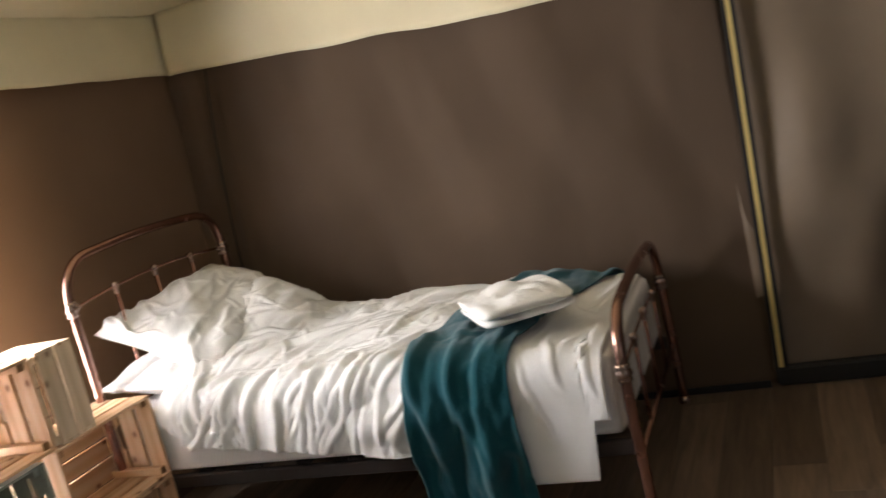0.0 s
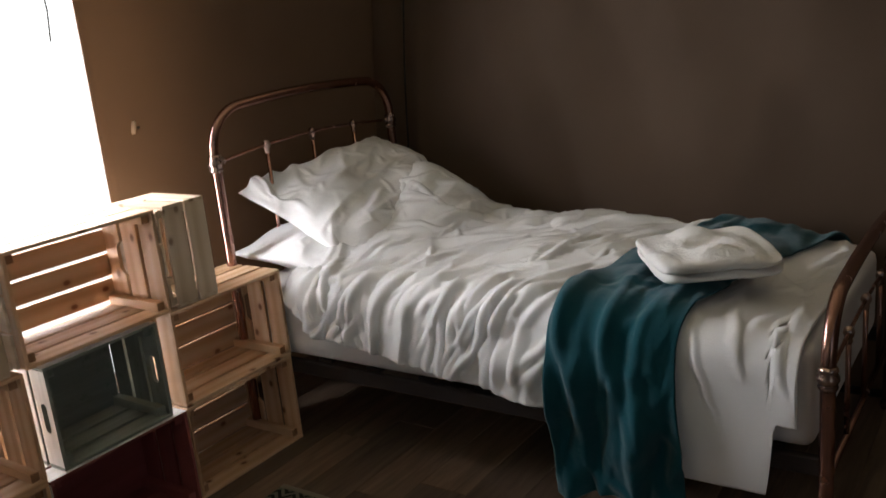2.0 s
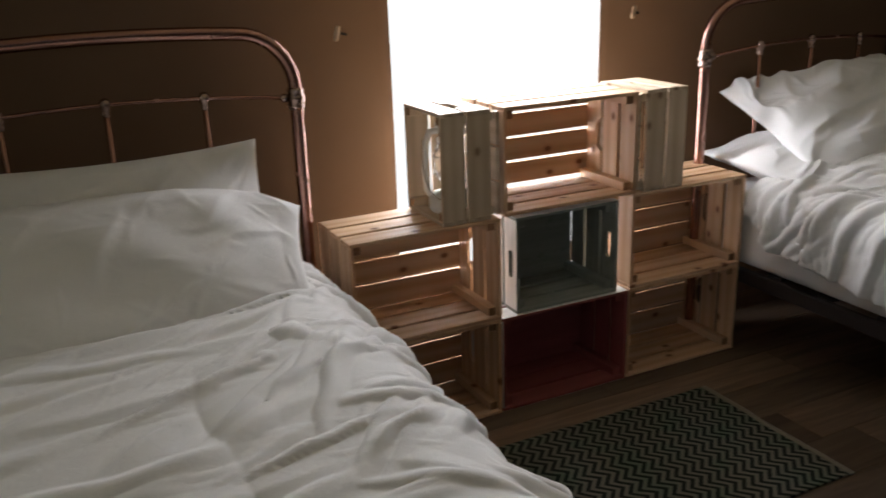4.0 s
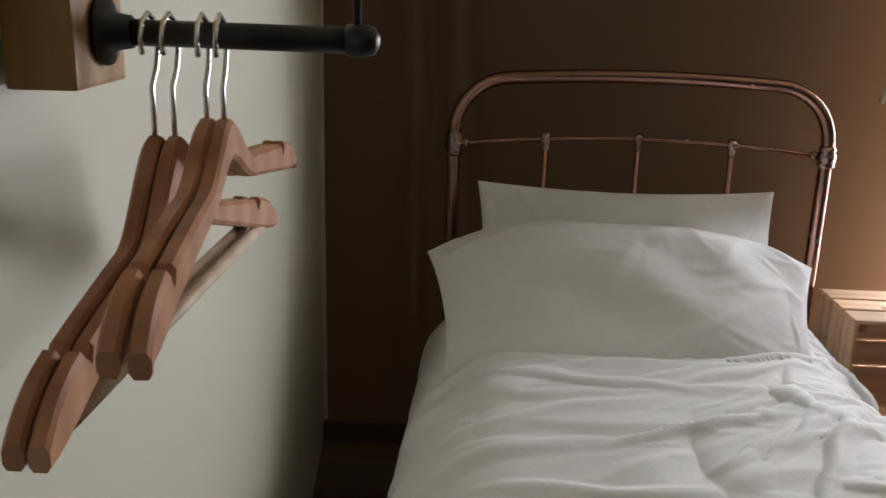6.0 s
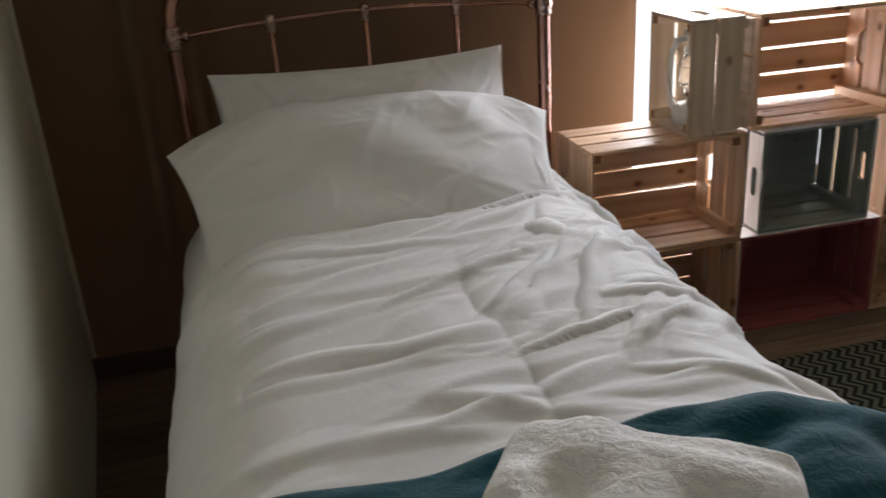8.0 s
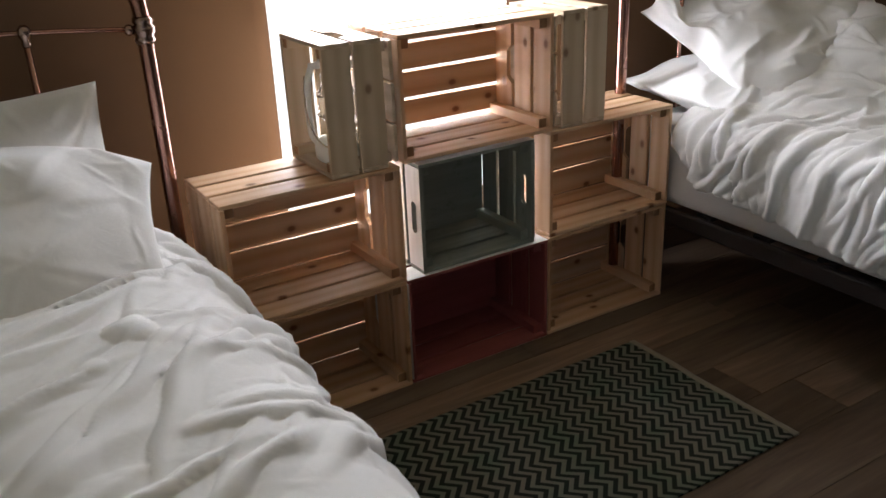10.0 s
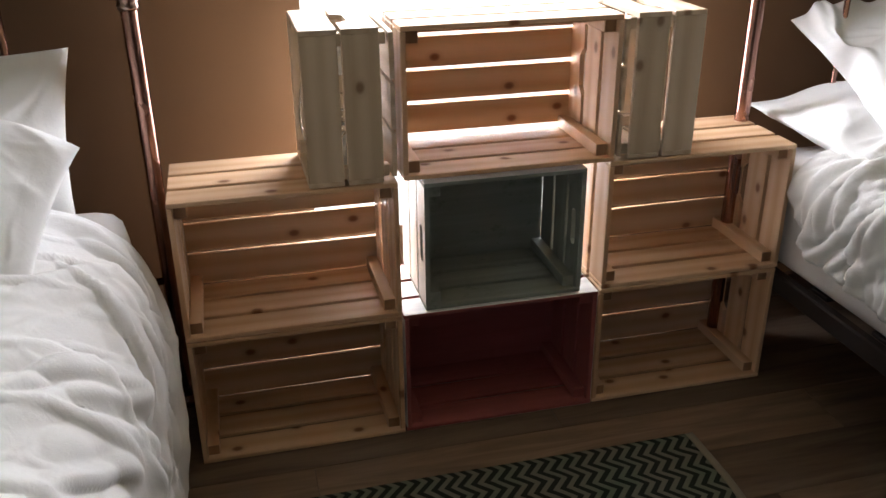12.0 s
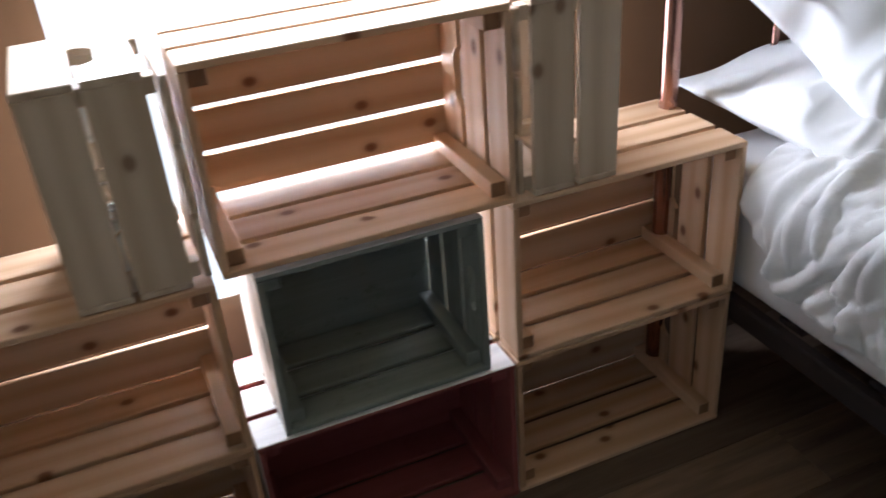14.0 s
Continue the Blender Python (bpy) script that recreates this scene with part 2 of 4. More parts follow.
def rug_material():
    """Woven chevrons: zigzag bands that run along the rug's short way."""
    m, n, l, p = mat("chevron_weave")
    co = n.new("ShaderNodeTexCoord")
    sep = n.new("ShaderNodeSeparateXYZ")
    wob = node(n, "ShaderNodeTexNoise", Scale=7.0, Detail=2.0)
    l.new(co.outputs["Object"], wob.inputs["Vector"])
    l.new(co.outputs["Object"], sep.inputs[0])
    y = math_node(n, l, "MULTIPLY_ADD", wob.outputs["Fac"], 0.012, sep.outputs["Y"])
    x = math_node(n, l, "MULTIPLY_ADD", wob.outputs["Fac"], 0.016, sep.outputs["X"])
    zig = math_node(n, l, "PINGPONG", y, 0.031)
    ph = math_node(n, l, "MULTIPLY", math_node(n, l, "MULTIPLY_ADD", zig, 0.95, x), 1 / 0.0295)
    fr = math_node(n, l, "FRACT", ph)
    big = ramp(n, l, fr, [(0.44, (0.026, 0.030, 0.027)), (0.50, (0.185, 0.176, 0.145)), (0.94, (0.185, 0.176, 0.145)), (0.99, (0.026, 0.030, 0.027))]).outputs[0]
    teal = node(n, "ShaderNodeTexNoise", Scale=9.0, Detail=3.0)
    l.new(co.outputs["Object"], teal.inputs["Vector"])
    tf = ramp(n, l, teal.outputs["Fac"], [(0.45, (0, 0, 0)), (0.7, (0.6, 0.6, 0.6))]).outputs[0]
    col = mix(n, l, tf, big, mix(n, l, 1.0, big, (0.55, 0.95, 0.82), "MULTIPLY"))
    l.new(col, p.inputs["Base Color"])
    p.inputs["Roughness"].default_value = 1.0
    p.inputs["Specular IOR Level"].default_value = 0.1
    f = node(n, "ShaderNodeTexNoise", Scale=420.0, Detail=2.0)
    l.new(co.outputs["Object"], f.inputs["Vector"])
    bump(n, l, f.outputs["Fac"], p, 0.5, 0.002)
    return m


RUG = rug_material()
RUG_EDGE = cloth_material("rug_binding", (0.26, 0.24, 0.19), 500.0, 0.1)


# ------------------------------------------------------------------ building helpers
def empty(name, m=None):
    ob = new(name)
    ob.empty_display_size = 0.1
    if m is not None:
        ob.matrix_basis = m
    return ob


def part(name, bm, material, parent=None, label="", m=None, smooth=False):
    me = bpy.data.meshes.new(name)
    bm.to_mesh(me)
    bm.free()
    me.materials.append(material)
    if smooth:
        me.polygons.foreach_set("use_smooth", [True] * len(me.polygons))
    ob = new(name, me)
    ob.parent = parent
    if m is not None:
        ob.matrix_basis = m
    if label:
        tagged(ob, label)
    return ob


def box(sx, sy, sz, bevel=0.002, at=(0, 0, 0), segments=1):
    bm = bmesh.new()
    bmesh.ops.create_cube(bm, size=1.0)
    bmesh.ops.scale(bm, vec=(sx, sy, sz), verts=bm.verts)
    if bevel:
        bmesh.ops.bevel(bm, geom=bm.edges[:], offset=bevel, segments=segments, affect="EDGES", profile=0.7)
    bmesh.ops.translate(bm, vec=at, verts=bm.verts)
    return bm


def tube(points, radius, sides=10, closed=False):
    """A round bar along a list of points."""
    bm = bmesh.new()
    pts = [Vector(p) for p in points]
    rings, n = [], len(pts)
    radii = radius if isinstance(radius, (list, tuple)) else [radius] * n
    side = None
    for i, p in enumerate(pts):
        a, b = (pts[i - 1], pts[(i + 1) % n]) if closed else (pts[max(i - 1, 0)], pts[min(i + 1, n - 1)])
        d = (b - a).normalized()
        if side is None:
            side = d.orthogonal().normalized()
        side = (side - d * side.dot(d)).normalized()
        up = d.cross(side)
        rings.append([bm.verts.new(p + radii[i] * (math.cos(k) * side + math.sin(k) * up)) for k in (2 * math.pi * j / sides for j in range(sides))])
    for i in range(n if closed else n - 1):
        r, s = rings[i], rings[(i + 1) % n]
        for j in range(sides):
            bm.faces.new((r[j], r[(j + 1) % sides], s[(j + 1) % sides], s[j]))
    if not closed:
        bm.faces.new(rings[0][::-1])
        bm.faces.new(rings[-1])
    bmesh.ops.recalc_face_normals(bm, faces=bm.faces)
    return bm


def lathe(profile, sides=20, at=(0, 0, 0)):
    """A turned body from (radius, height) pairs, closed on its axis."""
    bm = bmesh.new()
    rings = []
    for r, z in profile:
        rings.append([bm.verts.new((at[0] + r * math.cos(a), at[1] + r * math.sin(a), at[2] + z)) for a in (2 * math.pi * j / sides for j in range(sides))])
    for r, s in zip(rings, rings[1:]):
        for j in range(sides):
            bm.faces.new((r[j], r[(j + 1) % sides], s[(j + 1) % sides], s[j]))
    bm.faces.new(rings[0][::-1])
    bm.faces.new(rings[-1])
    return bm


def sheet_mesh(name, X, Y, Z, material, parent=None, label="", thickness=0.0, m=None, keep=None):
    """A smooth sheet from three arrays of one shape; keep: which of its cells stay."""
    rows, cols = X.shape
    me = bpy.data.meshes.new(name)
    i = np.arange(rows * cols).reshape(rows, cols)
    quads = np.stack([i[:-1, :-1], i[:-1, 1:], i[1:, 1:], i[1:, :-1]], -1)
    quads = quads[keep] if keep is not None else quads.reshape(-1, 4)
    me.from_pydata(np.stack([X, Y, Z], -1).reshape(-1, 3).tolist(), [], quads.tolist())
    me.materials.append(material)
    me.polygons.foreach_set("use_smooth", [True] * len(me.polygons))
    ob = new(name, me)
    ob.parent = parent
    if m is not None:
        ob.matrix_basis = m
    if thickness:
        s = ob.modifiers.new("thickness", "SOLIDIFY")
        s.thickness, s.offset = thickness, -1.0
    if label:
        tagged(ob, label)
    return ob


def vnoise(x, y, seed):
    """Smooth value noise in -1..1 on arrays."""
    table = np.random.RandomState(seed).uniform(-1, 1, (64, 64))
    xi, yi = np.floor(x).astype(int), np.floor(y).astype(int)
    fx, fy = x - xi, y - yi
    fx, fy = fx**3 * (fx * (fx * 6 - 15) + 10), fy**3 * (fy * (fy * 6 - 15) + 10)
    a, b = table[xi % 64, yi % 64], table[(xi + 1) % 64, yi % 64]
    c, d = table[xi % 64, (yi + 1) % 64], table[(xi + 1) % 64, (yi + 1) % 64]
    return a * (1 - fx) * (1 - fy) + b * fx * (1 - fy) + c * (1 - fx) * fy + d * fx * fy


def pleats(x, y, deg, wave, seed, hold=0.35):
    """Long straight folds with flat flanks and soft crests, which rise and die out along their way."""
    q, w = turned(x, y, deg)
    phase = q / wave + 1.5 * vnoise(q / wave * 0.30, w / wave * 0.11, seed) + 0.35 * vnoise(q / wave * 0.9, w / wave * 0.4, seed + 1)
    f = phase - np.floor(phase)
    tri = 1 - 2 * np.abs(f - 0.5)
    tri = tri * tri * (3 - 2 * tri) * 0.45 + tri * 0.55
    size = (1.3 * vnoise(q / wave * 0.36 + 7, w / wave * 0.13 + 3, seed + 2) + hold).clip(0, 1)
    return tri * size


def turned(x, y, deg):
    c, s = math.cos(radians(deg)), math.sin(radians(deg))
    return x * c - y * s, x * s + y * c


# ------------------------------------------------------------------ the tent
WALL_Y, LEFT_X, RIGHT_X, BACK_Y = 0.42, -1.405, 2.60, -4.7
WIN = (0.322, 1.092, 0.34, 1.70)


def canvas_wall(name, along, u0, u1, z0, z1, place, hole=None, label="", slack=0.012, seed=5, lean=0.0, tucks=()):
    """A hanging canvas sheet in the plane place along x or y, with soft folds and an opening cut through it."""
    nu, nz = max(8, int((u1 - u0) / 0.03)), int((z1 - z0) / 0.03)
    us, zs = np.linspace(u0, u1, nu), np.linspace(z0, z1, nz)
    if hole:
        us = np.unique(np.concatenate([us[(np.abs(us - hole[0]) > 0.012) & (np.abs(us - hole[1]) > 0.012)], hole[:2]]))
        zs = np.unique(np.concatenate([zs[(np.abs(zs - hole[2]) > 0.012) & (np.abs(zs - hole[3]) > 0.012)], hole[2:]]))
    U, Z = np.meshgrid(us, zs)
    fold = slack * (vnoise(U * 2.3 + Z * 0.7, Z * 0.6, seed) + 0.5 * vnoise(U * 5.5 - Z * 1.6, Z * 0.8, seed + 1)) + slack * 0.25 * vnoise(U * 14, Z * 5, seed + 2) + slack * (pleats(U, Z, 24, 0.42, seed + 3, 0.3) - pleats(U, Z, -30, 0.36, seed + 4, 0.2))
    for k, at in enumerate(tucks):
        line = at + 0.03 * np.sin(Z * 1.7 + k)
        fold = fold - 0.022 * np.exp(-(((U - line) / 0.022) ** 2)) + 0.03 * np.exp(-(((U - line - 0.05) / 0.03) ** 2))
    V = place + fold + lean * (Z - z0)
    keep = None
    if hole:
        uc, zc = (U[:-1, :-1] + U[1:, 1:]) / 2, (Z[:-1, :-1] + Z[1:, 1:]) / 2
        keep = ~((uc > hole[0]) & (uc < hole[1]) & (zc > hole[2]) & (zc < hole[3]))
    X, Y = (U, V) if along == "x" else (V, U)
    ob = sheet_mesh(name, X, Y, Z, CANVAS, thickness=0.006, keep=keep)
    return tagged(ob, label, "wall", kind="structure")


canvas_wall("wall_north", "x", -3.28, RIGHT_X + 0.04, 0.0, 2.25, WALL_Y, WIN, "brown canvas tent wall with an open window", 0.006, 5, 0.0, (-1.17, -1.02))
canvas_wall("wall_east", "y", -2.12, WALL_Y + 0.04, 0.0, 2.25, RIGHT_X - 0.165, None, "brown canvas tent side wall with soft folds", 0.022, 11, 0.075, (0.20, 0.16))
# Unseen end wall; its opening is placed to steer the fill light.
canvas_wall("wall_south", "x", -3.28, RIGHT_X + 0.04, 0.0, 2.6, BACK_Y, (-2.7, -1.1, 0.02, 2.2), "unseen brown canvas tent end wall with an assumed wide entrance", 0.006, 23)

floor_base = part("floor", box(6.2, 5.4, 0.05, 0.0, (-0.35, -2.15, -0.029)), SKIRTING)
tagged(floor_base, "dark wood-look plank floor", "floor", kind="structure")

# The partition runs slightly askew and ends at the doorway where the walk begins.
PART_A, PART_B = Vector((LEFT_X, WALL_Y - 0.012, 0)), Vector((-1.146, -1.90, 0))
PART_TURN = math.degrees(math.atan2(PART_B.x - PART_A.x, PART_A.y - PART_B.y))
PART_LONG = (PART_B - PART_A).length
PARTITION = Matrix.Translation(PART_A) @ pose(0, 0, 0, 0, 0, PART_TURN)
white = part("wall_west", box(0.06, PART_LONG, 2.5, 0.002, (-0.03, -PART_LONG / 2, 1.25)), WHITE_WALL, None, "", PARTITION)
tagged(white, "smooth white painted partition wall", "wall", kind="structure")
canvas_wall("wall_outer", "y", BACK_Y, WALL_Y, 0.0, 2.6, -3.25, None, "brown canvas outer tent wall", 0.01, 29)


def skirting(name, x0, y0, x1, y1, h, t, material, label):
    w, d = max(abs(x1 - x0), t), max(abs(y1 - y0), t)
    ob = part(name, box(w, d, h, 0.003, ((x0 + x1) / 2, (y0 + y1) / 2, h / 2)), material)
    return tagged(ob, label, "skirting", kind="structure")


skirting("baseboard", LEFT_X + 0.002, WALL_Y - 0.03, RIGHT_X - 0.07, WALL_Y - 0.03, 0.07, 0.016, SKIRTING, "brown wooden skirting along the canvas wall")
skirting("baseboard", RIGHT_X - 0.185, -2.06, RIGHT_X - 0.185, WALL_Y - 0.05, 0.028, 0.014, BLACK_TAPE, "black ground strip along the canvas side wall")
trim = part("trim", box(0.012, 0.012, 2.2, 0.002, (LEFT_X + 0.008, WALL_Y - 0.022, 1.1)), WHITE_WALL)
tagged(trim, "thin white corner bead of the partition", "trim", kind="structure")

# Thin dark tube drawn as the shadow in the corner fold of the canvas.
fold_shade_line = [(RIGHT_X - 0.205 + 0.075 * z, 0.215 - 0.055 * ((z - 0.9) / 0.9) ** 2 * (z > 0.9), z) for z in np.linspace(0.05, 2.0, 24)]
fold_shade = part("trim", tube(fold_shade_line, 0.0045, 6), CORD_AND_SHADE, smooth=True)
tagged(fold_shade, "dark line added for the shaded fold down the canvas corner", "trim", kind="structure")


def roof():
    """Cream liner: a pitched ceiling sheet, and a hem that hangs a little inside the walls."""
    xs, ys = np.linspace(-3.3, RIGHT_X + 0.05, 70), np.linspace(BACK_Y, WALL_Y + 0.05, 60)
    X, Y = np.meshgrid(xs, ys)
    edge = np.minimum(np.minimum(RIGHT_X - X, WALL_Y - Y), 2.0).clip(0)
    Z = 2.08 + 0.42 * edge - 0.05 * np.sin(edge.clip(0, 1.5) * 2.1) + 0.012 * vnoise(X * 3, Y * 3, 41)
    tagged(sheet_mesh("ceiling", X, Y, Z, LINER, thickness=0.003), "cream fabric tent ceiling liner", "ceiling", kind="structure")
    inset = 0.05

    def hem(name, u0, u1, to_xy, low, seed):
        us, ks = np.linspace(u0, u1, 150), np.linspace(0, 1, 14)
        U, K = np.meshgrid(us, ks)
        off = 0.018 * K * vnoise(U * 3.2, K * 1.2, seed) + 0.010 * K * vnoise(U * 9, K * 2, seed + 1)
        bottom = low(U) + 0.010 * vnoise(U * 4, U * 0, seed + 2)
        Zh = 2.10 * (1 - K) + bottom * K
        Xh, Yh = to_xy(U, inset + off)
        return tagged(sheet_mesh(name, Xh, Yh, Zh, LINER, thickness=0.003), "cream fabric hem hanging from the ceiling liner", "valance", kind="structure")

    hem("valance_north", LEFT_X, RIGHT_X - 0.06, lambda u, o: (u, WALL_Y - o), lambda u: 1.815 + 0 * u, 51)
    hem("valance_east", -4.2, WALL_Y - 0.06, lambda u, o: (RIGHT_X - o - 0.02, u), lambda u: 1.80 + 0.075 * (u - 0.35), 57)


roof()


def ground_outside():
    xs = np.linspace(-1, 1, 40)
    X, Y = np.meshgrid(np.sign(xs) * np.abs(xs) ** 3 * 400, np.sign(xs) * np.abs(xs) ** 3 * 400)
    Z = -0.30 + 0.03 * vnoise(X, Y, 77)
    tagged(sheet_mesh("ground", X, Y, Z, GRASS), "grass outside the tent", "ground", kind="structure")


ground_outside()


def sky_glow_outside():
    """Glowing white sheet close behind the tent that fills the view through the window in place of bright sky."""
    m, n, l, p = mat("sky_glow")
    # Emission stands in for the burnt-out sky and lights the canvas from behind.
    e = node(n, "ShaderNodeEmission", Strength=2.2)
    e.inputs[0].default_value = (1.0, 1.0, 0.98, 1)
    l.new(e.outputs[0], n["Material Output"].inputs[0])
    X, Z = np.meshgrid(np.linspace(-5, 7, 20), np.linspace(-0.35, 3.2, 12))
    tagged(sheet_mesh("backdrop", X, 1.35 + 0 * X, Z, m), "glowing white sheet in place of the bright sky outside the window", "backdrop", kind="structure")


sky_glow_outside()


def door_side():
    """Beyond the side wall's end: two black webbing edges, a yellow strip between coloured as light through a slit, a
    draped door flap and a sill.
    """
    flap_u, flap_z = np.linspace(-4.6, -2.06, 92), np.linspace(0.03, 2.25, 60)
    U, Z = np.meshgrid(flap_u, flap_z)
    drape = 0.055 * np.sin(U * 13 + 1.5 * vnoise(U * 2, Z * 1.1, 61)) * vnoise(U * 2.2 + 3, Z * 1.0, 62) + 0.045 * vnoise(U * 4 + Z * 1.5, Z * 1.3, 63)
    drape = drape * ((-2.12 - U) / 0.22).clip(0, 1)
    flap = sheet_mesh("door_1", RIGHT_X - 0.135 + 0.075 * Z + drape, U, Z, FLAP, thickness=0.004)
    tagged(flap, "brown canvas door flap hanging in loose folds", "door", kind="structure")
    # Solid yellow strip in place of daylight showing between the canvas panels.
    slit_strip = part("light_slit", box(0.006, 0.020, 2.05, 0.002), SLIT_LIGHT, None, "", pose(RIGHT_X - 0.108, -2.135, 1.06, 1.6, 4.3, 0))
    tagged(slit_strip, "yellow strip painted as the light slit edging the canvas door", "zip")
    for y in (0.017, -0.017):
        part("webbing_edge", box(0.012, 0.015, 2.10, 0.002, (0, 0, 0)), BLACK_TAPE, slit_strip, "black webbing edge", pose(0, y, 0))
    sill = part("door_sill", box(0.05, 1.6, 0.075, 0.008, (RIGHT_X - 0.17, -2.89, 0.04)), BLACK_TAPE)
    tagged(sill, "black door sill under the canvas flap", "sill", kind="structure")


door_side()


def window_fittings():
    """The rolled-up window blind on its ties, and the two wooden toggles beside the opening."""
    blind = empty("window_blind", pose(0.70, WALL_Y - 0.045, 1.745))
    tagged(blind, "rolled-up brown canvas window blind tied with cord", "blind")
    pts = [(-0.56 + 1.09 * k / 24, 0.004 * math.sin(k * 1.3), 0.004 * math.sin(k * 0.9)) for k in range(25)]
    part("roll", tube(pts, [0.034 + 0.003 * math.sin(k * 1.7) for k in range(25)], 16), CANVAS, blind, smooth=True)
    for x in (-0.40, 0.375):
        ring = [(x + 0.004 * math.sin(3 * a), 0.040 * math.cos(a), 0.042 * math.sin(a)) for a in (2 * math.pi * k / 18 for k in range(18))]
        part("tie", tube(ring, 0.004, 6, True), CORD_AND_SHADE, blind, "dark cord tie", smooth=True)
        tail = [(x + 0.004, -0.036, -0.012), (x + 0.03, -0.045, -0.028), (x + 0.07, -0.04, -0.05), (x + 0.10, -0.038, -0.046)]
        part("cord_end", tube(tail, 0.004, 6), CORD_AND_SHADE, blind, smooth=True)
        hang = [(x - 0.09, -0.02, -0.03), (x - 0.105, -0.018, -0.09), (x - 0.118, -0.016, -0.16), (x - 0.112, -0.014, -0.23), (x - 0.120, -0.012, -0.32)]
        part("cord_end", tube(hang, 0.0022, 6), CORD_AND_SHADE, blind, smooth=True)
        strap = [(x - 0.125, -0.018, -0.03), (x - 0.110, -0.02, -0.08), (x - 0.122, -0.018, -0.125), (x - 0.108, -0.016, -0.155)]
        part("strap", tube(strap, 0.006, 6), GREEN_STRAP, blind, "pale green webbing strap", smooth=True)
    for x in (0.146, 1.206):
        t = empty("toggle", pose(x, WALL_Y - 0.028, 1.128, 0, 14, 0))
        tagged(t, "small wooden toggle on a cord loop", "toggle", "window toggles")
        part("peg", lathe([(0.004, -0.022), (0.0075, -0.018), (0.0085, 0), (0.0075, 0.018), (0.004, 0.022)], 12), PALE_PINE, t, smooth=True)
        part("loop", tube([(0.0, 0.0, 0.0), (0.012, 0.0, 0.003), (0.03, 0.012, 0.004), (0.036, 0.024, 0.002)], 0.0035, 6), CORD_AND_SHADE, t, smooth=True)


window_fittings()

# ------------------------------------------------------------------ crates
RND = random.Random(4)


def board(parent, length, width, thick, m, material, name="board"):
    j = RND.uniform(-0.0012, 0.0012)
    return part(name, box(length, width + j, thick, 0.0016), material, parent, m=m @ pose(0, 0, 0, 0, 0, RND.uniform(-0.25, 0.25)))


def batten(parent, length, side, m, material):
    """A square corner strip with darker sawn ends."""
    ob = board(parent, length, side, side, m, material, "batten")
    if material in (PINE, PALE_PINE):
        ob.data.materials.append(END_GRAIN)
        for f in ob.data.polygons:
            if abs(f.normal.x) > 0.9:
                f.material_index = 1
    return ob


def whitened(ob, sign):
    """The outer face of a painted crate's board is white."""
    ob.data.materials.append(WHITE_WOOD)
    for f in ob.data.polygons:
        if f.normal.z * sign > 0.5:
            f.material_index = 1


def slotted_board(parent, length, width, thick, m, material, slot=(0.085, 0.024), bias=0.0):
    """A board with a rounded hand slot cut through it."""
    bm = bmesh.new()
    a, b, hl, hw = slot[0] / 2, slot[1] / 2, length / 2, width / 2
    xs, ys = (-hl, -a, -a + b * 0.6, a - b * 0.6, a, hl), (-hw, bias - b, bias - b * 0.4, bias + b * 0.4, bias + b, hw)
    top = [[bm.verts.new((x, y, thick / 2)) for x in xs] for y in ys]
    low = [[bm.verts.new((x, y, -thick / 2)) for x in xs] for y in ys]
    corners = {(1, 1), (1, 3), (3, 1), (3, 3)}
    for j in range(5):
        for i in range(5):
            inside = 1 <= i <= 3 and 1 <= j <= 3
            if not inside:
                bm.faces.new((top[j][i], top[j][i + 1], top[j + 1][i + 1], top[j + 1][i]))
                bm.faces.new((low[j + 1][i], low[j + 1][i + 1], low[j][i + 1], low[j][i]))
            elif (i, j) in corners:
                # rounded slot ends
                pick = {(1, 1): ((0, 0), (0, 1), (1, 0)), (3, 1): ((0, 0), (0, 1), (1, 1)), (1, 3): ((0, 0), (1, 0), (1, 1)), (3, 3): ((0, 1), (1, 1), (1, 0))}[(i, j)]
                bm.faces.new([top[j + q][i + p] for q, p in pick])
                bm.faces.new([low[j + q][i + p] for q, p in pick][::-1])
    loose = [e for e in bm.edges if len(e.link_faces) == 1 and e.verts[0].co.z > 0]
    mirror = {v: low[j][i] for j, line in enumerate(top) for i, v in enumerate(line)}
    for e in loose:
        p, q = e.verts
        bm.faces.new((p, q, mirror[q], mirror[p]))
    bmesh.ops.delete(bm, geom=[v for v in bm.verts if not v.link_faces], context="VERTS")
    bmesh.ops.recalc_face_normals(bm, faces=bm.faces)
    return part("board", bm, material, parent, m=m)


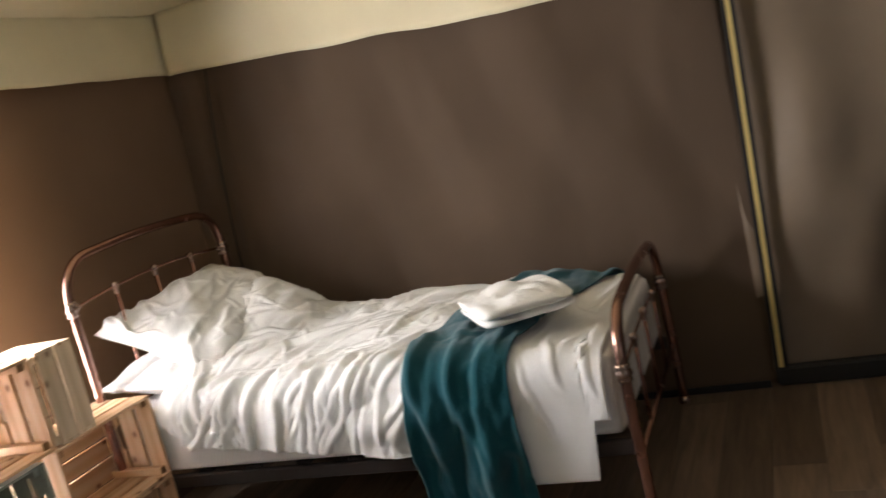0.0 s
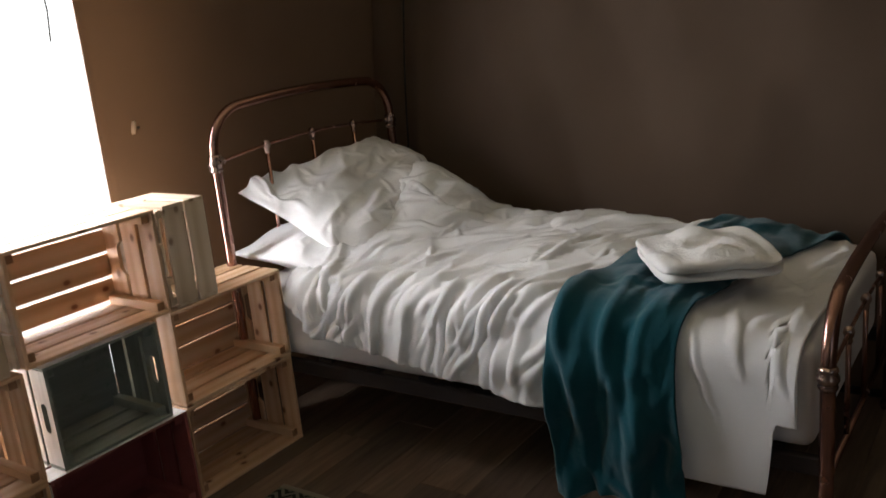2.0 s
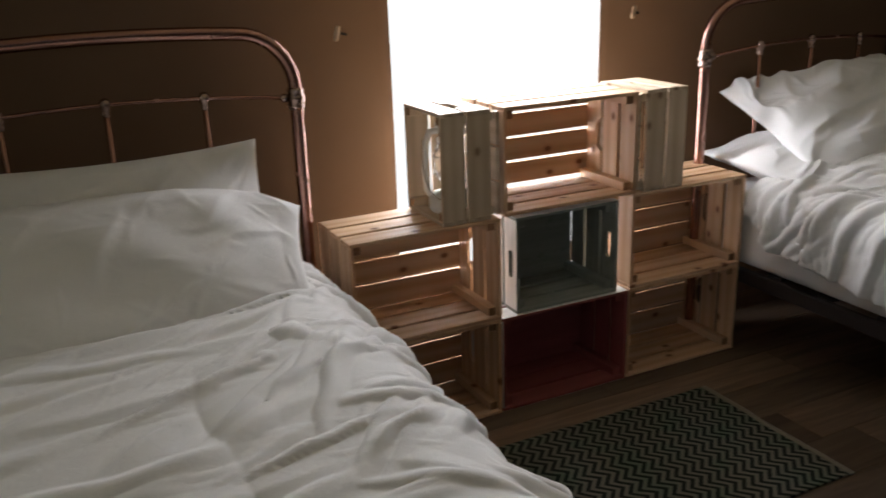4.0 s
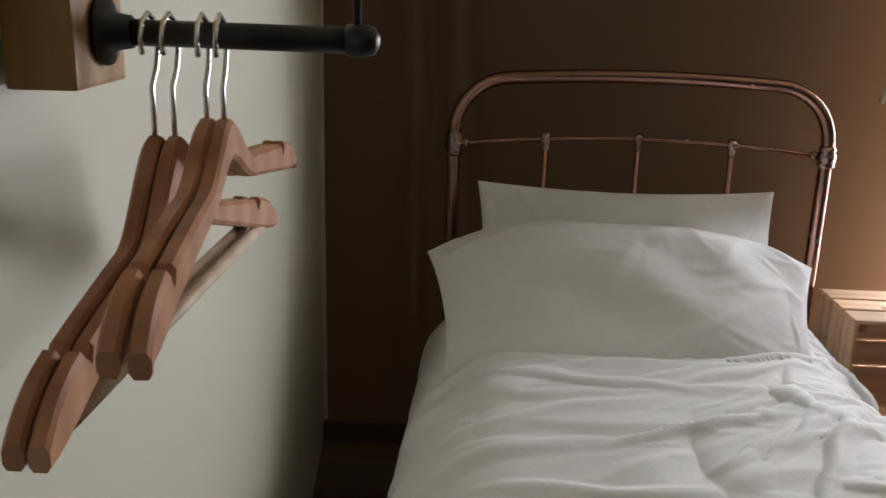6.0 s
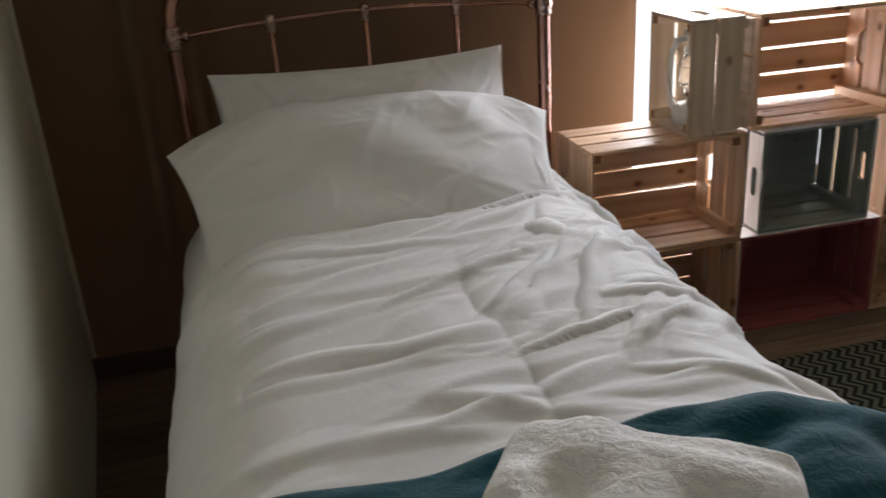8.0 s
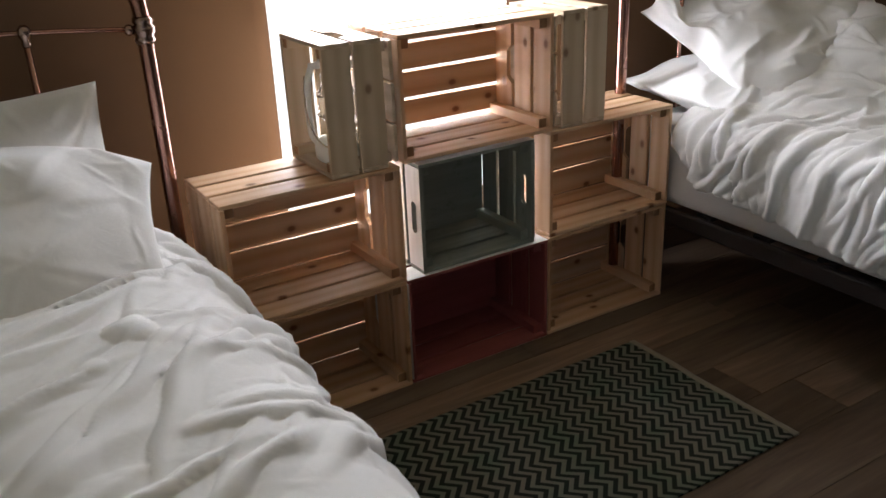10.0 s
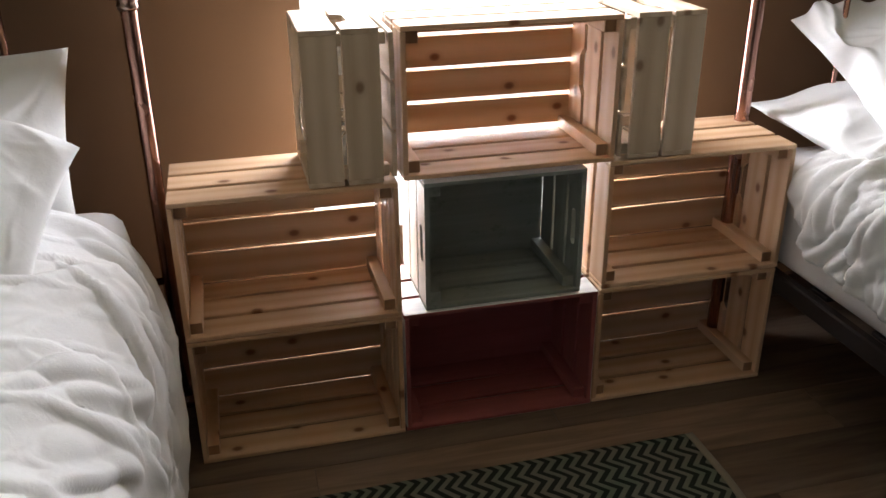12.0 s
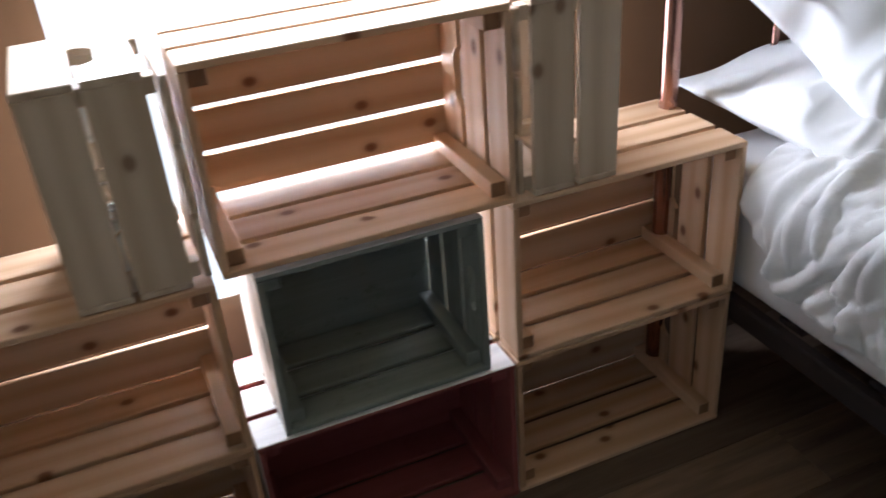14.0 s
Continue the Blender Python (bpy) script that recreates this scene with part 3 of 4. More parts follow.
def notched_board(parent, length, width, thick, m, material, side=1, notch=(0.105, 0.020)):
    """A board with a shallow hand notch, sloping at its ends, cut into one long edge."""
    a, b, hl, hw = notch[0] / 2, notch[1], length / 2, width / 2
    run = [(-hl, 0), (-a, 0), (-a * 0.86, b * 0.55), (-a * 0.66, b), (a * 0.66, b), (a * 0.86, b * 0.55), (a, 0), (hl, 0)]
    bm = bmesh.new()
    rows = [[bm.verts.new((x, side * (hw - d), z)) for x, d in run] for z in (thick / 2, -thick / 2)]
    far = [[bm.verts.new((x, -side * hw, z)) for x, _ in run] for z in (thick / 2, -thick / 2)]
    for i in range(len(run) - 1):
        bm.faces.new((rows[0][i], rows[0][i + 1], far[0][i + 1], far[0][i]))
        bm.faces.new((rows[1][i], rows[1][i + 1], far[1][i + 1], far[1][i]))
        bm.faces.new((rows[0][i], rows[0][i + 1], rows[1][i + 1], rows[1][i]))
        bm.faces.new((far[0][i], far[0][i + 1], far[1][i + 1], far[1][i]))
    for i in (0, -1):
        bm.faces.new((rows[0][i], far[0][i], far[1][i], rows[1][i]))
    bmesh.ops.recalc_face_normals(bm, faces=bm.faces)
    return part("board", bm, material, parent, m=m)


def crate(label, m, w, h, d, material, ends=3, floors=3, backs=4, slot_left=False, slot_right=False, solid_back=False, edge_gap=0.0115, white_out=False, back_inset=0.0):
    """A slatted crate lying on its side: opening towards -y, its back at +y. Origin: the lower left front corner."""
    c = empty("crate", m)
    tagged(c, label, "crate", "stacked crates")
    T, E = 0.0105, 0.011
    gap = 0.013
    ew = (d - T - gap * (ends - 1)) / ends
    for side, x in ((0, E / 2), (1, w - E / 2)):
        for k in range(ends):
            y = ew / 2 + k * (ew + gap)
            t = Matrix.Translation((x, y, h / 2)) @ pose(0, 0, 0, 0, 90, 0) @ pose(0, 0, 0, 0, 0, 0)
            if k == 0 and (slot_left if side == 0 else slot_right):
                ob = slotted_board(c, h - 2 * T - 0.001, ew, E, t, material)
            elif k == 2 and not solid_back:
                ob = notched_board(c, h - 2 * T - 0.001, ew, E, t, material, -1)
            else:
                ob = board(c, h - 2 * T - 0.001, ew, E, t, material)
            if white_out:
                whitened(ob, 1 if side else -1)
    for z in (T / 2, h - T / 2):
        fw = (d - T - gap * (floors - 1)) / floors
        for k in range(floors):
            ob = board(c, w, fw, T, pose(w / 2, fw / 2 + k * (fw + gap), z), material)
            if white_out:
                whitened(ob, 1 if z > T else -1)
    if solid_back:
        board(c, w - back_inset, h - 0.002, 0.008, pose(w / 2 - back_inset / 2, d - T + 0.005, h / 2, 90, 0, 0), material, "back_panel")
    else:
        for k in range(backs):
            z0 = 0.020 + k * 0.076 if k else edge_gap
            z1 = min(0.0885 + k * 0.076, h - 0.002)
            board(c, w, z1 - z0, T, pose(w / 2, d - T / 2, (z0 + z1) / 2, 90, 0, 0), material)
    B = 0.027
    for x in (E + B / 2, w - E - B / 2):
        for z in (T + B / 2, h - T - B / 2):
            batten(c, d - T - 0.016, B, pose(x, (d - T) / 2 + 0.006, z, 0, 0, 90), material)
    return c


CW, CH, CD = 0.457, 0.311, 0.258
SMALL = 0.180
for x, z in ((0.0, 0.0), (0.922, 0.0), (0.0, CH), (0.925, CH)):
    crate("natural pine slatted crate on its side in the stack", pose(x, RND.uniform(-0.004, 0.004), z + 0.001), CW, CH - 0.002, CD, PINE)
crate("dark red painted crate on its side at floor level", pose(0.461, 0.0, 0.001), 0.457, CH - 0.002, CD, RED_WOOD, solid_back=True, white_out=True)
crate("grey-green painted crate with white ends in the stack", pose(0.512, 0.004, CH + 0.001), 0.362, CH - 0.012, CD - 0.01, GREEN_WOOD, slot_left=True, slot_right=True, solid_back=True, white_out=True, back_inset=0.010)
crate("natural pine slatted crate on top of the stack", pose(0.469, -0.004, 2 * CH + 0.001), 0.462, CH, CD, PINE, edge_gap=0.021)


def standing_crate(label, x, mirror):
    """A small crate on its end: opening sideways, two boards to the front, a hand slot in the top."""
    m = pose(x, 0.0, 2 * CH + 0.001)
    c = empty("crate", m)
    tagged(c, label, "crate", "stacked crates")
    w, d, h, T = SMALL, 0.236, CH, 0.010
    s = (lambda v: w - v) if mirror else (lambda v: v)
    bw, gap = 0.072, 0.008
    for y in (T / 2, d - T / 2):
        for k in range(2):
            board(c, h - 2 * T, bw, T, Matrix.Translation((s(bw / 2 + k * (bw + gap)), y, h / 2)) @ pose(0, 0, 0, 0, 90, 0) @ pose(0, 0, 0, 90, 0, 0), PALE_PINE)
    for z in (T / 2, h - T / 2):
        for k in range(2):
            t = pose(s(bw / 2 + k * (bw + gap)), d / 2, z, 0, 0, 90)
            if k == 1 and z > 0.1:
                notched_board(c, d, bw, T, t, PALE_PINE, -1 if mirror else 1, (0.095, 0.024))
            else:
                board(c, d, bw, T, t, PALE_PINE)
    for k in range(3):
        bz = (h - 2 * T - 0.016) / 3
        board(c, d, bz, T, Matrix.Translation((s(w - T / 2), d / 2, T + bz / 2 + k * (bz + 0.008))) @ pose(0, 0, 0, 0, 0, 90) @ pose(0, 0, 0, 90, 0, 0), PALE_PINE)
    for y in (T + 0.012, d - T - 0.012):
        for z in (T + 0.012, h - T - 0.012):
            batten(c, w - T - 0.008, 0.024, pose(s((w - T) / 2), y, z), PALE_PINE)
    return c


standing_crate("small pale pine crate standing on end with a lantern", 0.277, False)
standing_crate("small pale pine crate standing on end on the stack", 0.936, True)


def lantern():
    """A white hurricane lantern: tank, burner, glass globe, two side tubes, chimney cap, bail."""
    o = empty("lantern", pose(0.362, 0.118, 2 * CH + 0.0115, 0, 0, 52) @ Matrix.Diagonal((1.1, 1.1, 1.16, 1)))
    tagged(o, "white enamel hurricane lantern with a glass globe", "lantern")
    part("tank", lathe([(0.052, 0), (0.058, 0.006), (0.059, 0.028), (0.050, 0.044), (0.028, 0.050), (0.022, 0.060)], 28), LANTERN_WHITE, o, smooth=True)
    part("burner", lathe([(0.022, 0.058), (0.030, 0.066), (0.030, 0.074), (0.014, 0.088)], 20), STEEL, o, smooth=True)
    part("globe", lathe([(0.026, 0.074), (0.038, 0.092), (0.043, 0.118), (0.038, 0.148), (0.029, 0.168)], 28), GLASS, o, smooth=True)
    part("chimney", lathe([(0.032, 0.168), (0.034, 0.180), (0.024, 0.186), (0.024, 0.206), (0.036, 0.210), (0.034, 0.222), (0.016, 0.232)], 24), LANTERN_WHITE, o, smooth=True)
    for s in (-1, 1):
        side = [(0, s * 0.050, 0.030), (0, s * 0.064, 0.050), (0, s * 0.068, 0.100), (0, s * 0.064, 0.160), (0, s * 0.052, 0.196), (0, s * 0.024, 0.200)]
        part("side_tube", tube(side, 0.0085, 10), LANTERN_WHITE, o, smooth=True)
    for z in (0.098, 0.140):
        part("guard_wire", tube([(0.047 * math.cos(a), 0.047 * math.sin(a), z) for a in (2 * math.pi * k / 20 for k in range(20))], 0.0016, 5, True), STEEL, o, smooth=True)
    bail = [(0.0, 0.070 * math.cos(a), 0.175 - 0.130 * math.sin(a)) for a in (math.pi * k / 14 for k in range(15))]
    part("bail", tube([(x - 0.085 * math.sin(math.pi * k / 14), y, z) for k, (x, y, z) in enumerate(bail)], 0.0018, 6), STEEL, o, smooth=True)


lantern()

# ------------------------------------------------------------------ beds
HALF = 0.4875


def arch(half, low, top, radius, crown=0.012):
    """The hoop of a bed end, from foot to foot."""
    pts = [(-half, 0, z) for z in np.linspace(0.0, top - radius, 8)]
    for k in range(1, 9):
        a = math.pi / 2 * k / 8
        pts.append((-half + radius * (1 - math.cos(a)), 0, top - radius + radius * math.sin(a)))
    span = half - radius
    mid = [(x, 0, top + crown * (1 - (x / span) ** 2)) for x in np.linspace(-span, span, 12)[1:-1]]
    return pts + mid + [(-x, y, z) for x, y, z in reversed(pts)]


def bed(label, m):
    b = empty("bed", m)
    tagged(b, label, "bed", "beds with metal frames")

    def bed_end(name, y, collar, top, low):
        frame_ob = part(name, tube([(x, y, z) for x, _, z in arch(HALF, low, top, 0.15)], 0.0175, 14), COPPER, b, "rounded copper tube hoop", smooth=True)
        rail_z = lambda x: collar + 0.030 * (1 - (x / HALF) ** 2)
        rail = [(x, y, rail_z(x)) for x in np.linspace(-HALF, HALF, 15)]
        part("rail", tube(rail, 0.0055, 8), COPPER, b, smooth=True)
        part("rail", tube([(-HALF, y, low), (HALF, y, low)], 0.009, 8), COPPER, b, smooth=True)
        for s in (-1, 1):
            prof = [(0.0176, -0.030), (0.0215, -0.026), (0.0235, -0.020), (0.0195, -0.013), (0.0255, -0.005), (0.0255, 0.005), (0.0195, 0.013), (0.0235, 0.020), (0.0215, 0.026), (0.0176, 0.030)]
            part("collar", lathe(prof, 18, (s * HALF, y, collar)), NICKEL, b, "ringed cast collar", smooth=True)
            part("knob", lathe([(0.004, -0.012), (0.010, -0.008), (0.012, 0), (0.010, 0.008), (0.004, 0.012)], 12, (s * (HALF - 0.032), y, collar + 0.003)), NICKEL, b, smooth=True)
            part("foot", lathe([(0.020, 0.0), (0.024, 0.006), (0.024, 0.020), (0.0176, 0.032)], 14, (s * HALF, y, 0.0)), NICKEL, b, smooth=True)
        for x in (-0.243, 0.0, 0.243):
            z = rail_z(x)
            part("spindle", tube([(x, y, low), (x, y, z)], 0.0072, 10), COPPER, b, smooth=True)
            prof = [(0.0073, -0.030), (0.0100, -0.024), (0.0078, -0.016), (0.0120, -0.010), (0.0150, 0.0), (0.0120, 0.010), (0.0060, 0.016)]
            part("knob", lathe(prof, 14, (x, y, z)), NICKEL, b, smooth=True)

    bed_end("headboard", 0.0, 0.978, 1.158, 0.34)
    bed_end("footboard", -1.935, 0.512, 0.690, 0.25)
    for s in (-1, 1):
        part("side_rail", box(0.026, 1.90, 0.048, 0.004, (s * 0.458, -0.967, 0.270)), DARK_IRON, b, "dark iron side rail")
    for k in range(9):
        part("slat", box(0.88, 0.06, 0.012, 0.002, (0, -0.12 - k * 0.21, 0.294)), DARK_IRON, b)
    return b


RB, LB = Matrix.Translation((1.853, 0.208, 0)), Matrix.Translation((-0.522, 0.25, 0))
bed("copper tube single bed along the canvas side wall", RB)
bed("copper tube single bed beside the white partition", LB)


def mattress(m, label, wide, edge):
    """A soft mattress in a fitted sheet."""
    bm = box(wide, 1.86, 0.255, edge, (0, -0.967, 0.4285), 5)
    ob = part("mattress", bm, SHEET, None, m=m, smooth=True)
    return tagged(ob, label, "mattress", "mattresses")


mattress(RB, "white sheeted mattress on the bed by the side wall", 0.90, 0.045)
mattress(LB, "white sheeted mattress on the bed by the partition", 0.86, 0.10)


def cloth_settle(X, N, ex, ey, steps, collide=None, sink=0.0, stiff=0.2, hold=(0.10, 0.0), weld=None):
    """Lets a grid of points relax as cloth with more thread than room: it buckles out along N, resists sharp bending, sinks, and rests on what collide() gives."""
    P, Q = X.copy(), X.copy()
    links = [(0, 1, 1.0), (1, 0, 1.0), (1, 1, 0.6), (1, -1, 0.6), (0, 2, stiff), (2, 0, stiff), (0, 3, stiff * 0.5), (3, 0, stiff * 0.5)]
    rows, cols = X.shape[-3], X.shape[-2]
    lengths = []
    for di, dj, k in links:
        a = (Ellipsis, slice(0, rows - di), slice(max(0, -dj), cols - max(0, dj)), slice(None))
        b = (Ellipsis, slice(di, rows), slice(max(0, dj), cols + min(0, dj)), slice(None))
        e = ex if di == 0 else ey if dj == 0 else (ex + ey) / 2
        e = e[..., None]
        lengths.append((a, b, k, np.linalg.norm(X[b] - X[a], axis=-1, keepdims=True) * (1 + (e[a] + e[b]) / 2)))
    pull = np.array((0, 0, -sink))
    for step in range(steps):
        before = P.copy()
        P = P + (P - Q) * 0.90 + pull
        Q = before
        for _ in range(3):
            fix, share = np.zeros_like(P), np.zeros(P.shape[:-1] + (1,))
            for a, b, k, long in lengths:
                d = P[b] - P[a]
                n = np.linalg.norm(d, axis=-1, keepdims=True) + 1e-9
                c = (k * 0.5) * (1 - long / n) * d
                fix[a] += c
                fix[b] -= c
                share[a] += k
                share[b] += k
            P = P + 1.7 * fix / share
            if weld is not None:
                P = weld(P)
        # grip: the cloth hardly slides along what it lies on
        off = P - X
        up = (off * N).sum(-1, keepdims=True) * N
        P = P - hold[0] * (off - up) - hold[1] * up
        if collide is not None:
            gap, nx, nz = collide(P)
            P = P + (-gap).clip(0)[..., None] * np.stack([nx, 0 * nx, nz], -1)
    return P


class Cover:
    """Bedding laid over a mattress: places by s, the way across from the middle, and v, the way down from the head."""

    def __init__(self, half, top, seed, flare=0.05, radius=0.055, lump=None):
        self.half, self.top, self.seed, self.flare, self.radius, self.lump = half, top, seed, flare, radius, lump

    def place(self, s, v, lift=0.0):
        r, a = self.radius, np.abs(s)
        flat = self.half - r
        over = (a - flat).clip(0, r * math.pi / 2) / r
        hang = (a - flat - r * math.pi / 2).clip(0)
        x = np.minimum(a, flat) + (r + lift) * np.sin(over) + self.flare * hang
        z = self.top + self.lump(np.sign(s) * np.minimum(x, self.half), v) * (1 - (hang / 0.2).clip(0, 1)) - r + (r + lift) * np.cos(over) - hang
        return np.stack([np.sign(s) * x, v + 0 * x, z], -1)

    def touch(self, P):
        """Gap to the bed beneath, and which way is out."""
        x, y, z = P[..., 0], P[..., 1], P[..., 2]
        r, top = self.radius, self.top + self.lump(np.clip(x, -self.half, self.half), y)
        cx, cz = self.half - r, top - r
        dx, dz = (np.abs(x) - cx).clip(0), (z - cz).clip(0)
        n = np.hypot(dx, dz) + 1e-9
        low = z < cz
        gap = np.where(low, np.abs(x) - self.half - self.flare * (cz - z), n - r)
        inside = (~low) & (np.abs(x) < cx)
        gap = np.where(inside, z - top, gap)
        nx = np.where(low, np.sign(x), np.where(inside, 0, np.sign(x) * dx / n))
        nz = np.where(low, 0, np.where(inside, 1, dz / n))
        return gap, nx, nz


def fold_height(cover, S, V, seed, folds, side, fans):
    """The large folds that the cloth starts from: long pleats on the top, hanging ones down the side, fans from pinched spots."""
    hang = (np.abs(S) - cover.half + cover.radius * 0.4).clip(0)
    down = (hang / 0.08).clip(0, 1)
    c = 0.010 * vnoise(S * 3.1 + 3, V * 2.6, seed + 20)
    for deg, wave, amp, keep in folds:
        c = c + amp * pleats(S, V, deg, wave, seed + int(deg) + 90, keep) * (1 - 0.6 * down)
    for s0, v0, amp, count, reach in fans:
        rr, aa = np.hypot(S - s0, V - v0), np.arctan2(V - v0, S - s0)
        aa = aa + 0.3 * vnoise(rr * 4, aa * 1.5, seed + 60)
        c = c + amp * pleats(aa, rr * 0.3, 0, 1.0 / count, seed + 61, 0.45) * np.exp(-((rr / reach) ** 2)) * (rr / 0.10).clip(0, 1)
    for deg, wave, amp, keep in side:
        c = c + amp * pleats(V, hang, deg, wave, seed + int(deg) + 40, keep) * down * (0.5 + 0.5 * (hang / 0.2).clip(0, 1))
    return c


def lay(cover, s0, s1, v0, v1, step, excess, steps, seed, hem=None, sink=0.00018, stiff=0.2, hold=(0.05, 0.004), folds=(), side=(), fans=(), fine=((40, 0.045, 0.004, 0.1), (-55, 0.05, 0.004, 0.1), (88, 0.04, 0.003, 0.0))):
    """A crumpled sheet on the bed: more cloth than room, so that it folds."""
    ns, nv = int((s1 - s0) / step), int(abs(v1 - v0) / step)
    K, V = np.meshgrid(np.linspace(0, 1, ns), np.linspace(v0, v1, nv))
    lo, hi = (s0, s1) if hem is None else hem(V, s0, s1)
    S = lo + (hi - lo) * K
    ex, ey = excess(S, V)
    lift = 0.004 + 0.003 * vnoise(S * 13, V * 13, seed) + fold_height(cover, S, V, seed, folds, side, fans)
    start = cover.place(S, V)
    out = cover.place(S, V, 0.01) - start
    out = out / (np.linalg.norm(out, axis=-1, keepdims=True) + 1e-9)
    P = cloth_settle(start + out * lift[..., None], out, ex, ey, steps, cover.touch, sink, stiff, hold)
    # small sharp creases on the settled folds
    N = np.cross(np.gradient(P, axis=1), np.gradient(P, axis=0))
    N = N / (np.linalg.norm(N, axis=-1, keepdims=True) + 1e-9)
    N = N * np.sign((N * out).sum(-1, keepdims=True))
    small = sum(amp * pleats(S, V, deg, wave, seed + 200 + int(deg), keep) for deg, wave, amp, keep in fine)
    return S, V, P + N * small[..., None]


def scattered_folds(S, V, seed, sets):
    """Separate finite folds with a keen crest, a long flank and a steep one; where they meet the higher one covers the other."""
    rnd = random.Random(seed)
    top = np.zeros_like(S)
    for count, (s0, s1), (v0, v1), lean, spread, (l0, l1), (w0, w1), (a0, a1) in sets:
        for _ in range(count):
            cs, cv = rnd.uniform(s0, s1), rnd.uniform(v0, v1)
            g = radians(rnd.gauss(lean, spread))
            long, wide, amp = rnd.uniform(l0, l1), rnd.uniform(w0, w1), rnd.uniform(a0, a1)
            bend, flip, swell = rnd.uniform(-0.3, 0.3), rnd.choice((-1, 1)), rnd.uniform(-0.35, 0.35)
            a = (S - cs) * math.cos(g) + (V - cv) * math.sin(g)
            d = (V - cv) * math.cos(g) - (S - cs) * math.sin(g)
            k = 2 * a / long
            size = (1 - k * k).clip(0) * (1 + swell * k)
            d = flip * (d + bend * a * a + 0.12 * wide * np.sin(a / wide * 1.3 + cs * 40))
            w = wide * (0.55 + 0.45 * size)
            tent = (1 - np.where(d > 0, d / w, -d / (w * 0.5))).clip(0)
            h = amp * size * (0.8 * tent + 0.2 * tent * tent)
            low = np.minimum(top, h)
            top = np.maximum(top, h) + 0.34 * low
    return top


def press(P, S, V, cover, seed, sets):
    """Raises the scattered folds on the settled cloth."""
    start = cover.place(S, V)
    out = cover.place(S, V, 0.01) - start
    N = np.cross(np.gradient(P, axis=1), np.gradient(P, axis=0))
    N = N / (np.linalg.norm(N, axis=-1, keepdims=True) + 1e-9)
    N = N * np.sign((N * out).sum(-1, keepdims=True))
    return P + N * scattered_folds(S, V, seed, sets)[..., None]


def cloth_object(name, P, material, m, thickness, smooth_levels=1):
    ob = sheet_mesh(name, P[..., 0], P[..., 1], P[..., 2].clip(0.012), material, m=m)
    if smooth_levels:
        sub = ob.modifiers.new("smooth", "SUBSURF")
        sub.levels = sub.render_levels = smooth_levels
    th = ob.modifiers.new("thickness", "SOLIDIFY")
    th.thickness, th.offset = thickness, -1.0
    return ob


def hem_band(ob, P, edge, material, out=0.0022):
    """The stitched band along one edge of a cloth, a doubled layer that stands a little proud."""
    N = np.cross(np.gradient(P, axis=1), np.gradient(P, axis=0))
    N = N / (np.linalg.norm(N, axis=-1, keepdims=True) + 1e-9)
    B = (P + N * out * np.sign(N[..., 2].mean()))[:, edge]
    return sheet_mesh("hem", B[..., 0], B[..., 1], B[..., 2].clip(0.012), material, ob, "stitched hem", 0.003)


def right_lump(x, y):
    """Duvet pushed up against the pillows, hollow towards the foot."""
    up = 0.225 * np.exp(-(((x - 0.26) / 0.24) ** 2) - ((y + 0.30) / 0.20) ** 2) + 0.06 * np.exp(-(((x + 0.02) / 0.3) ** 2) - ((y + 0.38) / 0.14) ** 2)
    return up + 0.035 * np.exp(-(((y + 1.0) / 0.45) ** 2)) * (0.6 + 0.4 * np.cos(x * 4)) - 0.03 * np.exp(-(((y + 1.9) / 0.2) ** 2))


def left_lump(x, y):
    return 0.030 * np.exp(-(((y + 0.75) / 0.5) ** 2)) * np.cos(x * 2.2) - 0.02 * np.exp(-(((y + 1.9) / 0.2) ** 2))


right_cover = Cover(0.482, 0.592, 101, 0.02, 0.08, right_lump)
left_cover = Cover(0.500, 0.605, 203, 0.05, 0.22, left_lump)
LD = LB @ Matrix.Translation((-0.035, 0, 0))


def right_hem(V, s0, s1):
    """The near hem: short by the head, long towards the foot, tucked in at the end."""
    low = 0.15 + 0.09 * ((-V - 0.45) / 0.7).clip(0, 1) + 0.13 * ((-V - 1.28) / 0.1).clip(0, 1) - 0.20 * ((-V - 1.80) / 0.02).clip(0, 1)
    low = 0.04 + (low - 0.04) * ((-V - 0.22) / 0.14).clip(0, 1)
    return -(0.482 + low), s1 + 0 * V


def right_excess(S, V):
    a = 0.004 + 0.006 * vnoise(S * 2.4, V * 2.4, 501)
    b = 0.005 + 0.006 * vnoise(S * 2.4 + 9, V * 2.4, 502)
    calm = 1 - 0.75 * ((-V - 1.45) / 0.2).clip(0, 1)
    return (a * calm).clip(0.002), (b * calm).clip(0.002)


def left_excess(S, V):
    near = np.exp(-(((S - 0.40) / 0.35) ** 2))
    a = 0.002 * near + 0.001 * vnoise(S * 2.2, V * 2.2, 511)
    b = 0.001 + 0.001 * near + 0.001 * vnoise(S * 2.2 + 5, V * 2.0, 512)
    return a.clip(0.0), b.clip(0.0)


S_R, V_R, P_R = lay(right_cover, -0.8, 0.60, -0.228, -1.87, 0.0065, right_excess, 14, 521, right_hem, 0.00012, 0.3, fine=((-36, 0.050, 0.002, 0.0),),
                    folds=((-32, 0.20, 0.014, 0.2), (48, 0.24, 0.012, 0.1)),
                    side=((14, 0.15, 0.016, 0.3),))
